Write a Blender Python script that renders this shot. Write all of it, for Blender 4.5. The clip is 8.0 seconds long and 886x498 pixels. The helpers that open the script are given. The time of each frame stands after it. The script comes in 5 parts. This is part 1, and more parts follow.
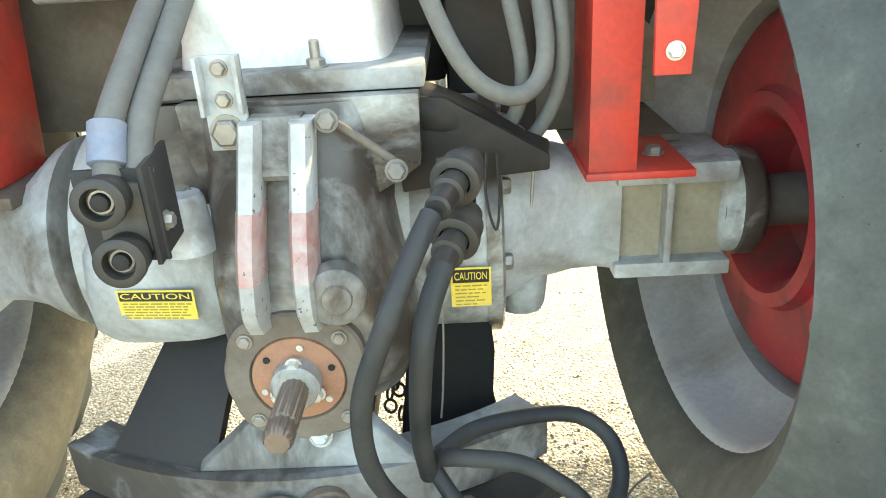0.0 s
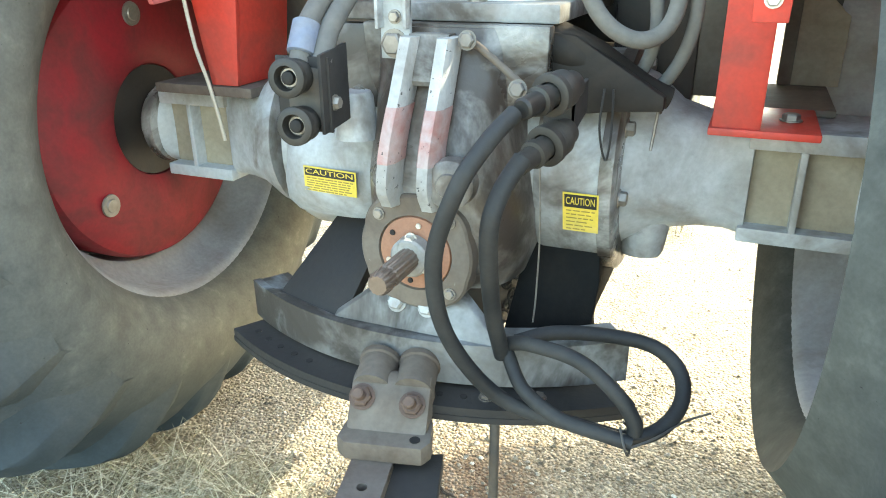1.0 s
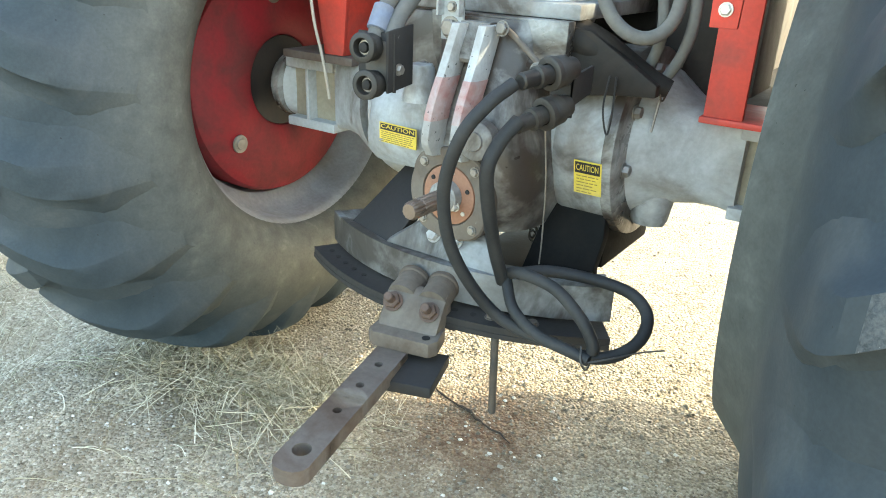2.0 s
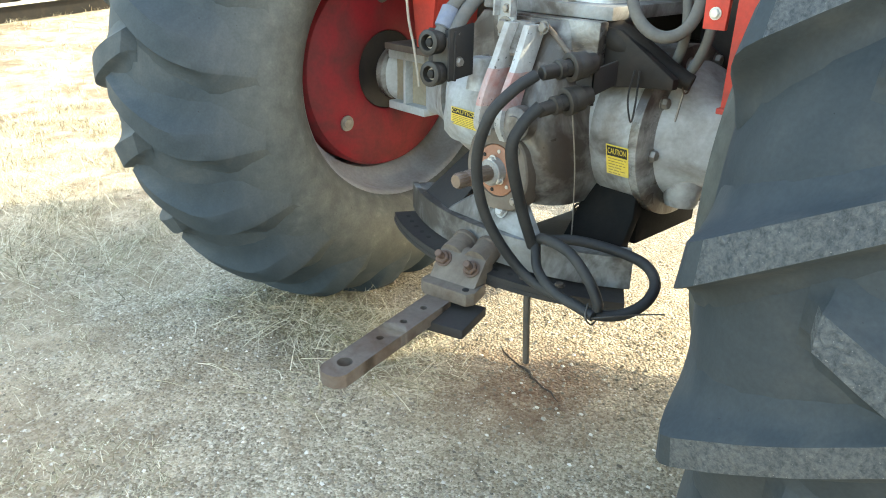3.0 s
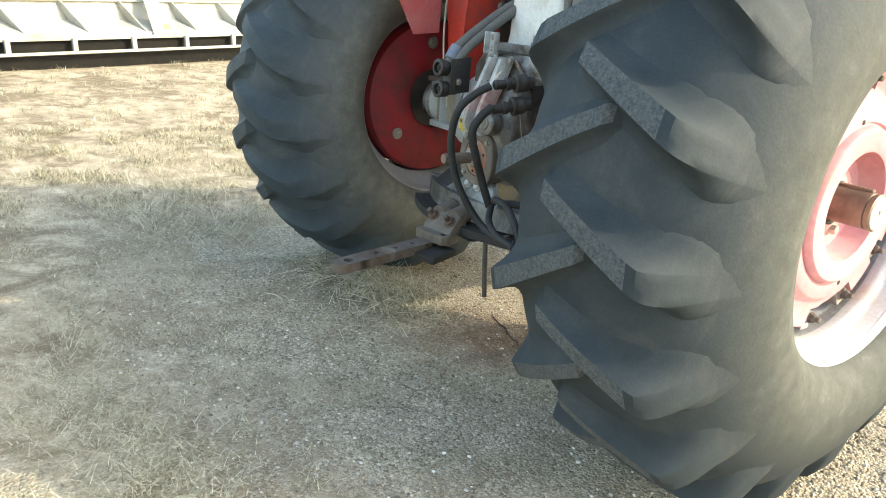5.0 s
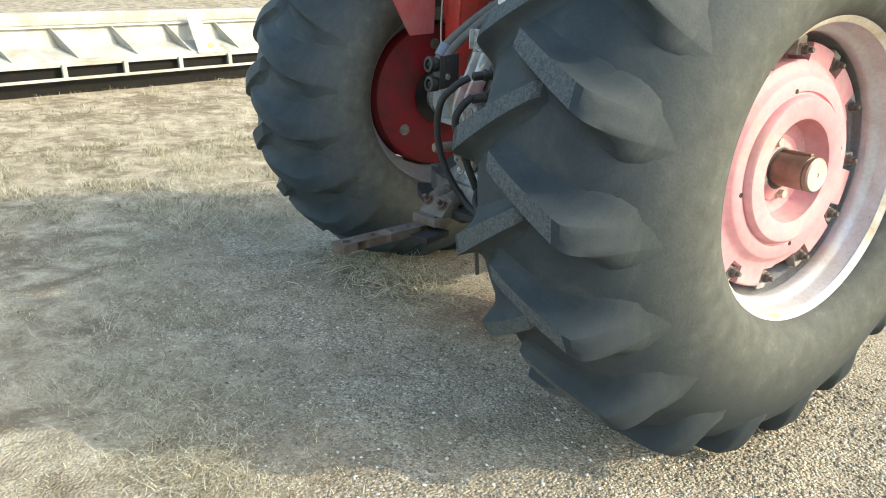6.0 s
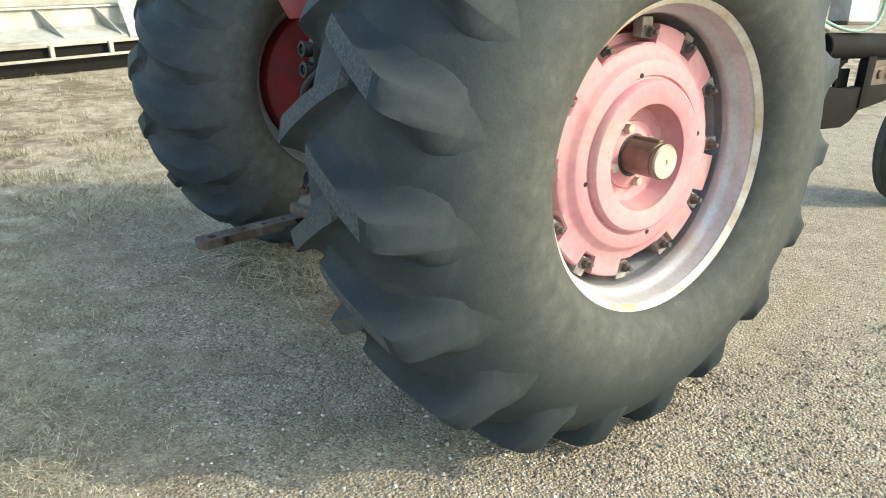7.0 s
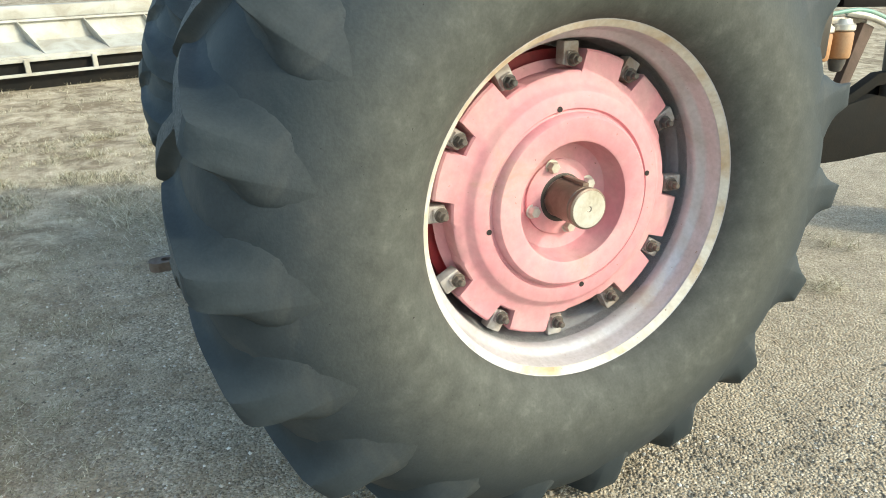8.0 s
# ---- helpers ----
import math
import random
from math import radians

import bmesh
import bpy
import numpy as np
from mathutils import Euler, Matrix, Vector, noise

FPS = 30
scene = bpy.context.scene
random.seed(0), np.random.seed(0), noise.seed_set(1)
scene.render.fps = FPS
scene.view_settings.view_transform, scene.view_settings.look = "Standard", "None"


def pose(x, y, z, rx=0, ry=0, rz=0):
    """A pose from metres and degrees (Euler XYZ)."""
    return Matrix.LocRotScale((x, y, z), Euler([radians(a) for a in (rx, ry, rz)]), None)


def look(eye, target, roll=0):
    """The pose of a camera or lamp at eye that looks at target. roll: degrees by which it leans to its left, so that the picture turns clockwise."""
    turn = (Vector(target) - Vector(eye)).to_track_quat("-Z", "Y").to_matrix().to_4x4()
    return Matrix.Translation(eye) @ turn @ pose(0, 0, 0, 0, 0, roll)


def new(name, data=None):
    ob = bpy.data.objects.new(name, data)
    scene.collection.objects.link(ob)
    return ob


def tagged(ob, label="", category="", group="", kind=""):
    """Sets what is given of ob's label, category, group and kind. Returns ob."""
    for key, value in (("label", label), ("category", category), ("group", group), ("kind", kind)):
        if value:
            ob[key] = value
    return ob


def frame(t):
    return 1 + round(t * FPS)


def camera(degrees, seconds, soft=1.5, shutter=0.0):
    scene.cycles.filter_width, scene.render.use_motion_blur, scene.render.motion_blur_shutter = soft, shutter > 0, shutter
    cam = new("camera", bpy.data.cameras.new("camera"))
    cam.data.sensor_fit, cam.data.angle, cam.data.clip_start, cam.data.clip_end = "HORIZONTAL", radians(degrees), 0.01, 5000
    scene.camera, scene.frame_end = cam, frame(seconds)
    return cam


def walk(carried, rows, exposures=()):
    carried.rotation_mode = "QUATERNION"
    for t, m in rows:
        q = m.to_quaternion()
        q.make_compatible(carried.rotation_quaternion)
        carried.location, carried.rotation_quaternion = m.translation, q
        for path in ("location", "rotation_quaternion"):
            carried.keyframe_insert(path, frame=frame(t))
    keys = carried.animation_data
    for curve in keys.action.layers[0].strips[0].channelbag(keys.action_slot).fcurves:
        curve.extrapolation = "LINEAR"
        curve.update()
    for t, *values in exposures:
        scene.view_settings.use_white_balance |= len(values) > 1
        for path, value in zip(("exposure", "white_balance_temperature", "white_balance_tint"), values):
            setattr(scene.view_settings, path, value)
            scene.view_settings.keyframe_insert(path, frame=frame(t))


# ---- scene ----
cam = camera(63.2, 8.0, 1.0)
PATH = [
    (0, (0.317, -1.18, 1.284), (0.257, 0.652, 0.483), -3.5),
    (0.5, (0.463, -1.252, 1.237), (0.039, 0.498, 0.367), -1.7),
    (1, (0.551, -1.352, 1.208), (-0.165, 0.35, 0.44), -0.6),
    (1.5, (0.713, -1.507, 1.208), (-0.19, 0.113, 0.459), 1.8),
    (1.7, (0.778, -1.53, 1.209), (-0.162, 0.066, 0.455), 1.9),
    (2.8, (1.158, -1.546, 1.272), (-0.166, -0.289, 0.456), 1.8),
    (3, (1.223, -1.585, 1.27), (-0.122, -0.343, 0.465), 1.1),
    (3.5, (1.479, -1.702, 1.253), (0.042, -0.564, 0.451), 4.3),
    (4, (1.745, -1.665, 1.253), (0.224, -0.59, 0.524), 5.6),
    (4.1, (1.783, -1.657, 1.269), (0.254, -0.598, 0.534), 5.9),
    (4.2, (1.835, -1.665, 1.272), (0.26, -0.663, 0.553), 5.1),
    (5.3, (2.162, -1.848, 1.215), (0.581, -0.78, 0.616), 3.7),
    (5.5, (2.212, -1.855, 1.217), (0.628, -0.815, 0.577), 1.7),
    (6, (2.402, -1.742, 1.209), (0.74, -0.815, 0.593), 1.5),
    (6.5, (2.544, -1.638, 1.225), (0.919, -0.663, 0.586), 0.1),
    (7, (2.493, -1.41, 1.225), (0.887, -0.42, 0.562), 1.1),
    (7.3, (2.463, -1.288, 1.261), (0.89, -0.266, 0.569), 0.3),
    (7.5, (2.471, -1.167, 1.267), (0.852, -0.244, 0.542), -1.6),
    (8, (2.547, -0.838, 1.29), (0.796, -0.15, 0.611), 0.1),
]
EXPOSURES = [(0.0, 3.5, 8500, -1), (0.5, 3.5, 8000, -2), (1.5, 3.32, 7650, -2), (3.0, 3.0, 7900, 1), (4.0, 2.72, 7900, 1), (5.5, 2.02, 7350, 1), (6.5, 1.69, 7050, -1), (8.0, 1.45, 6850, -3)]
walk(cam, [(t, look(eye, target, roll)) for t, eye, target, roll in PATH], EXPOSURES)

# ---- light ----
SUN = Vector((1.12, 1.12, 1.0)).normalized()          # towards the sun
world = bpy.data.worlds.new("sky")
scene.world = world
world.use_nodes = True
wn = world.node_tree.nodes
sky = wn.new("ShaderNodeTexSky")
sky.sky_type, sky.sun_disc = "NISHITA", False
sky.sun_elevation = math.asin(SUN.z)
sky.sun_rotation = math.atan2(SUN.x, SUN.y)
sky.dust_density = 2.0
wn["Background"].inputs["Strength"].default_value = 0.15
world.node_tree.links.new(sky.outputs[0], wn["Background"].inputs["Color"])
sun_data = bpy.data.lights.new("sun", "SUN")
sun_data.energy, sun_data.angle, sun_data.color = 1.02, radians(0.6), (1.0, 0.93, 0.82)
sun = new("sun", sun_data)
sun.matrix_world = look((6, 6, 8), Vector((6, 6, 8)) - SUN)


# ---- materials ----
def ramp(nt, fac, stops):
    n = nt.nodes.new("ShaderNodeValToRGB")
    while len(n.color_ramp.elements) < len(stops):
        n.color_ramp.elements.new(0.5)
    for e, (p, c) in zip(n.color_ramp.elements, stops):
        e.position = p
        e.color = (*c, 1) if len(c) == 3 else c
    nt.links.new(fac, n.inputs[0])
    return n.outputs[0]


def grey(v):
    return (v, v, v)


def noise_out(nt, scale, detail=4, rough=0.55, vec=None, dist=0.0):
    n = nt.nodes.new("ShaderNodeTexNoise")
    n.inputs["Scale"].default_value = scale
    n.inputs["Detail"].default_value = detail
    n.inputs["Roughness"].default_value = rough
    n.inputs["Distortion"].default_value = dist
    if vec is not None:
        nt.links.new(vec, n.inputs["Vector"])
    return n.outputs["Fac"]


def mix(nt, fac, a, b):
    n = nt.nodes.new("ShaderNodeMix")
    n.data_type = "RGBA"
    for sock, v in ((n.inputs[0], fac), (n.inputs[6], a), (n.inputs[7], b)):
        if isinstance(v, (int, float)):
            sock.default_value = v
        elif isinstance(v, tuple):
            sock.default_value = (*v, 1)
        else:
            nt.links.new(v, sock)
    return n.outputs[2]


def math_node(nt, op, a, b=0.0):
    n = nt.nodes.new("ShaderNodeMath")
    n.operation = op
    for sock, v in zip(n.inputs, (a, b)):
        if isinstance(v, (int, float)):
            sock.default_value = v
        else:
            nt.links.new(v, sock)
    return n.outputs[0]


def bump(nt, bsdf, height, strength, distance):
    n = nt.nodes.new("ShaderNodeBump")
    n.inputs["Strength"].default_value = strength
    n.inputs["Distance"].default_value = distance
    nt.links.new(height, n.inputs["Height"])
    nt.links.new(n.outputs[0], bsdf.inputs["Normal"])


def fresh(name):
    m = bpy.data.materials.new(name)
    m.use_nodes = True
    nt = m.node_tree
    b = nt.nodes["Principled BSDF"]
    tc = nt.nodes.new("ShaderNodeTexCoord")
    return m, nt, b, tc.outputs["Object"]


def painted(name, base, dirt, amount=0.5, rough=0.5, metal=0.0, chips=None, chip_from=0.75, scale=7.0, grime=None, fine=90.0, bump_h=0.002, spread=(0.36, 0.54), spec=0.5):
    """Painted or bare metal with two scales of dirt, optional chipped spots and grease."""
    m, nt, b, co = fresh(name)
    big = noise_out(nt, scale, 5, 0.6, co, 0.6)
    small = noise_out(nt, fine, 3, 0.6, co)
    f = ramp(nt, big, [(0.62 - amount * 0.5, grey(0)), (0.80 - amount * 0.25, grey(1))])
    col = mix(nt, math_node(nt, "MULTIPLY", f, 0.9), base, dirt)
    tone = ramp(nt, small, [(0.3, grey(0.88)), (0.7, grey(1.06))])
    n = nt.nodes.new("ShaderNodeMix")
    n.data_type, n.blend_type = "RGBA", "MULTIPLY"
    n.inputs[0].default_value = 1.0
    nt.links.new(col, n.inputs[6])
    nt.links.new(tone, n.inputs[7])
    col = n.outputs[2]
    if grime:
        g = noise_out(nt, scale * 0.9, 5, 0.62, co, 0.5)
        col = mix(nt, ramp(nt, g, [(spread[0], grey(0)), (spread[1], grey(0.95))]), col, grime)
    if chips:
        c = noise_out(nt, 85.0, 3, 0.6, co)
        col = mix(nt, ramp(nt, c, [(chip_from, grey(0)), (chip_from + 0.02, grey(0.85))]), col, chips)
    nt.links.new(col, b.inputs["Base Color"])
    b.inputs["Metallic"].default_value = metal
    b.inputs["Specular IOR Level"].default_value = spec
    nt.links.new(ramp(nt, big, [(0.3, grey(max(0.05, rough - 0.12))), (0.75, grey(min(1, rough + 0.25)))]), b.inputs["Roughness"])
    bump(nt, b, small, 0.35, bump_h)
    return m


GREY_PAINT = painted("grey_paint", (0.45, 0.475, 0.485), (0.22, 0.20, 0.17), 0.45, 0.45, 0.0, chips=(0.10, 0.08, 0.07), grime=(0.12, 0.095, 0.075), spread=(0.56, 0.74))
CLAMP_IRON = painted("dirty_brown_iron", (0.160, 0.132, 0.106), (0.085, 0.060, 0.044), 0.5, 0.75, 0.0, chips=(0.26, 0.23, 0.20))
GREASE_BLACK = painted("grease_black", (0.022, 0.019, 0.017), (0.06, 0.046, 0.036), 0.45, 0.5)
LEVER_GREASE = painted("dark_brown_grease", (0.020, 0.0165, 0.014), (0.045, 0.035, 0.027), 0.4, 0.6, spec=0.2)
ARC_PAINT = painted("scuffed_grey_paint", (0.27, 0.285, 0.29), (0.12, 0.105, 0.09), 0.55, 0.5, 0.0, chips=(0.09, 0.07, 0.06), grime=(0.05, 0.042, 0.035), spread=(0.46, 0.58))
DUSTY_TAN = painted("tan_dust", (0.36, 0.32, 0.24), (0.26, 0.22, 0.16), 0.5, 0.85)
DUSTY_BROWN = painted("dusty_brown_panel", (0.15, 0.125, 0.095), (0.10, 0.08, 0.06), 0.5, 0.8)
GREASY = painted("greasy_casting", (0.36, 0.355, 0.335), (0.15, 0.12, 0.095), 0.5, 0.30, 0.0, grime=(0.048, 0.035, 0.027), spread=(0.37, 0.55))
GREASY_GREY = painted("greasy_grey_paint", (0.38, 0.395, 0.395), (0.18, 0.155, 0.13), 0.5, 0.45, 0.0, chips=(0.10, 0.08, 0.07), grime=(0.065, 0.05, 0.038), spread=(0.47, 0.64))
DULL_STEEL = painted("dull_steel", (0.22, 0.205, 0.185), (0.12, 0.095, 0.075), 0.5, 0.55, 0.3)
PALE_PAINT = painted("pale_paint", (0.44, 0.45, 0.445), (0.20, 0.175, 0.15), 0.45, 0.5, 0.0, chips=(0.03, 0.028, 0.026), chip_from=0.665)
WHITE_PAINT = painted("white_paint", (0.72, 0.72, 0.69), (0.46, 0.42, 0.35), 0.25, 0.5)
HEADER_PAINT = painted("weathered_white_sheet", (0.41, 0.41, 0.375), (0.27, 0.245, 0.195), 0.4, 0.55, scale=2.5)
RED_PAINT = painted("red_paint", (0.56, 0.045, 0.028), (0.25, 0.06, 0.045), 0.3, 0.5)
RED_WORN = painted("worn_red_paint", (0.42, 0.075, 0.075), (0.40, 0.15, 0.14), 0.4, 0.55)
RED_DEEP = painted("deep_red_paint", (0.30, 0.012, 0.020), (0.13, 0.035, 0.032), 0.45, 0.6)
RED_FADED = painted("faded_red_paint", (0.58, 0.252, 0.28), (0.55, 0.33, 0.325), 0.42, 0.6, chips=(0.20, 0.10, 0.08), chip_from=0.715, grime=(0.40, 0.24, 0.15), spread=(0.60, 0.80), fine=40.0, bump_h=0.001)
BLACK_IRON = painted("black_iron", (0.018, 0.017, 0.017), (0.04, 0.034, 0.029), 0.45, 0.7)
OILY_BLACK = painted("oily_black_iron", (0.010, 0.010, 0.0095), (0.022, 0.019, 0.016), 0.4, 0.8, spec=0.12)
DARK_IRON = painted("dark_machine_iron", (0.06, 0.058, 0.055), (0.13, 0.10, 0.075), 0.5, 0.6)
SEAL_RUST = painted("pale_rust", (0.34, 0.165, 0.10), (0.24, 0.12, 0.08), 0.5, 0.75, fine=150.0)
COUPLER_IRON = painted("dusty_black_coupler", (0.020, 0.019, 0.018), (0.06, 0.052, 0.043), 0.45, 0.5, 0.2)
RUST = painted("red_rust", (0.125, 0.078, 0.058), (0.085, 0.06, 0.048), 0.5, 0.8, fine=150.0)
RUSTY_STEEL = painted("rusty_steel", (0.165, 0.138, 0.118), (0.10, 0.064, 0.045), 0.55, 0.7, 0.3, chips=(0.25, 0.22, 0.2))
WORN_STEEL = painted("worn_steel", (0.36, 0.34, 0.31), (0.18, 0.14, 0.11), 0.5, 0.45, 0.6)
SHAFT = painted("oiled_shaft", (0.25, 0.195, 0.155), (0.17, 0.12, 0.09), 0.5, 0.4, 0.5)
BRIGHT = painted("bright_steel", (0.62, 0.60, 0.55), (0.40, 0.36, 0.28), 0.35, 0.4, 0.5)
# Dusty, darker copy of the rim metal below, with shade put into its colour.
RIM_SHADED = painted("shaded_dusty_rim", (0.34, 0.355, 0.37), (0.22, 0.20, 0.18), 0.42, 0.6, 0.0, chips=(0.25, 0.17, 0.10), scale=5.0)
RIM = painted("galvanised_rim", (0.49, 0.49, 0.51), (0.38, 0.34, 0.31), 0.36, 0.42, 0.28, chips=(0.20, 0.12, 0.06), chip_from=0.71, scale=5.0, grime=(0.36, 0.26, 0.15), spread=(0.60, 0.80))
LIP_CREAM = painted("stained_cream_paint", (0.58, 0.555, 0.48), (0.40, 0.27, 0.13), 0.40, 0.45, 0.0, chips=(0.20, 0.12, 0.07), chip_from=0.70, scale=9.0)
RUBBER_HOSE = painted("hose_rubber", (0.022, 0.023, 0.024), (0.048, 0.047, 0.045), 0.5, 0.6, spec=0.3)
GREY_HOSE = painted("dusty_hose", (0.105, 0.102, 0.096), (0.165, 0.152, 0.132), 0.5, 0.75)
YELLOW = painted("yellow_sticker", (0.70, 0.52, 0.08), (0.56, 0.46, 0.20), 0.3, 0.55)
FADED_INK = painted("faded_ink", (0.22, 0.16, 0.04), (0.40, 0.30, 0.06), 0.5, 0.5)
INK = painted("black_ink", (0.02, 0.02, 0.02), (0.05, 0.04, 0.03), 0.3, 0.5)
ORANGE_CAN = painted("orange_canister", (0.36, 0.18, 0.075), (0.30, 0.21, 0.13), 0.45, 0.6)
CAST_GREY = painted("dusty_cast_steel", (0.42, 0.40, 0.385), (0.22, 0.155, 0.11), 0.5, 0.65, 0.0, scale=16.0)
HOLE = painted("dark_cavity", (0.012, 0.011, 0.010), (0.02, 0.017, 0.015), 0.5, 0.8)
FADED_BAND = painted("faded_band", (0.34, 0.15, 0.13), (0.40, 0.33, 0.31), 0.5, 0.5, chips=(0.03, 0.03, 0.03), chip_from=0.67, scale=22.0)
GREEN_LINE = painted("green_hose", (0.16, 0.34, 0.27), (0.25, 0.33, 0.28), 0.4, 0.4)
STRING = painted("pale_string", (0.55, 0.50, 0.42), (0.40, 0.35, 0.28), 0.4, 0.9)
FOIL = painted("faded_blue_sleeve", (0.15, 0.18, 0.25), (0.25, 0.24, 0.23), 0.4, 0.7)


def rubber(name, dust, reach, pale=1.0):
    """Tyre rubber, dusted towards the rim as far out as reach."""
    m, nt, b, co = fresh(name)
    big = noise_out(nt, 4.0, 5, 0.65, co, 0.4)
    mid = noise_out(nt, 22.0, 4, 0.6, co)
    fine = noise_out(nt, 160.0, 3, 0.6, co)
    col = ramp(nt, big, [(0.30, (0.018 * pale, 0.027 * pale, 0.033 * pale)), (0.55, (0.033 * pale, 0.042 * pale, 0.048 * pale)), (0.75, (0.060 * pale, 0.065 * pale, 0.065 * pale))])
    sep = nt.nodes.new("ShaderNodeSeparateXYZ")
    nt.links.new(co, sep.inputs[0])
    rad = math_node(nt, "SQRT", math_node(nt, "ADD", math_node(nt, "MULTIPLY", sep.outputs[1], sep.outputs[1]), math_node(nt, "MULTIPLY", sep.outputs[2], sep.outputs[2])))
    rad = math_node(nt, "ADD", rad, math_node(nt, "MULTIPLY", math_node(nt, "SUBTRACT", big, 0.5), 0.16))
    dusty = ramp(nt, mid, [(0.25, tuple(0.66 * v for v in dust)), (0.6, dust), (0.8, tuple(1.45 * v for v in dust))])
    col = mix(nt, ramp(nt, rad, [(0.52, grey(0.9)), (reach, grey(0))]), col, dusty)
    nick = noise_out(nt, 75.0, 3, 0.7, co)
    col = mix(nt, ramp(nt, nick, [(0.715, grey(0)), (0.735, grey(0.8))]), col, (0.012, 0.012, 0.012))
    speck = ramp(nt, fine, [(0.35, grey(0.92)), (0.68, grey(1.08))])
    n = nt.nodes.new("ShaderNodeMix")
    n.data_type, n.blend_type = "RGBA", "MULTIPLY"
    n.inputs[0].default_value = 1.0
    nt.links.new(col, n.inputs[6])
    nt.links.new(speck, n.inputs[7])
    nt.links.new(n.outputs[2], b.inputs["Base Color"])
    b.inputs["Roughness"].default_value = 0.7
    b.inputs["Specular IOR Level"].default_value = 0.25
    h = math_node(nt, "ADD", math_node(nt, "MULTIPLY", mid, 0.6), math_node(nt, "MULTIPLY", fine, 0.4))
    bump(nt, b, h, 0.22, 0.004)
    return m


def lug_rubber():
    """Worn tread faces: scuffed, streaked across, dusted with grit."""
    m, nt, b, co = fresh("worn_tread_rubber")
    mid = noise_out(nt, 120.0, 6, 0.75, co, 0.4)
    fine = noise_out(nt, 260.0, 3, 0.6, co)
    col = ramp(nt, mid, [(0.34, (0.040, 0.049, 0.056)), (0.50, (0.088, 0.099, 0.106)), (0.64, (0.128, 0.138, 0.142)), (0.76, (0.19, 0.196, 0.192))])
    col = mix(nt, ramp(nt, fine, [(0.69, grey(0)), (0.73, grey(0.85))]), col, (0.36, 0.36, 0.34))
    nt.links.new(col, b.inputs["Base Color"])
    b.inputs["Roughness"].default_value = 0.8
    b.inputs["Specular IOR Level"].default_value = 0.25
    bump(nt, b, mid, 0.9, 0.007)
    return m


RUBBER, LUG_RUBBER = rubber("tyre_rubber", (0.084, 0.088, 0.078), 0.69), lug_rubber()
MUDDY_RUBBER = rubber("muddy_tyre_rubber", (0.150, 0.147, 0.126), 0.70, 1.35)


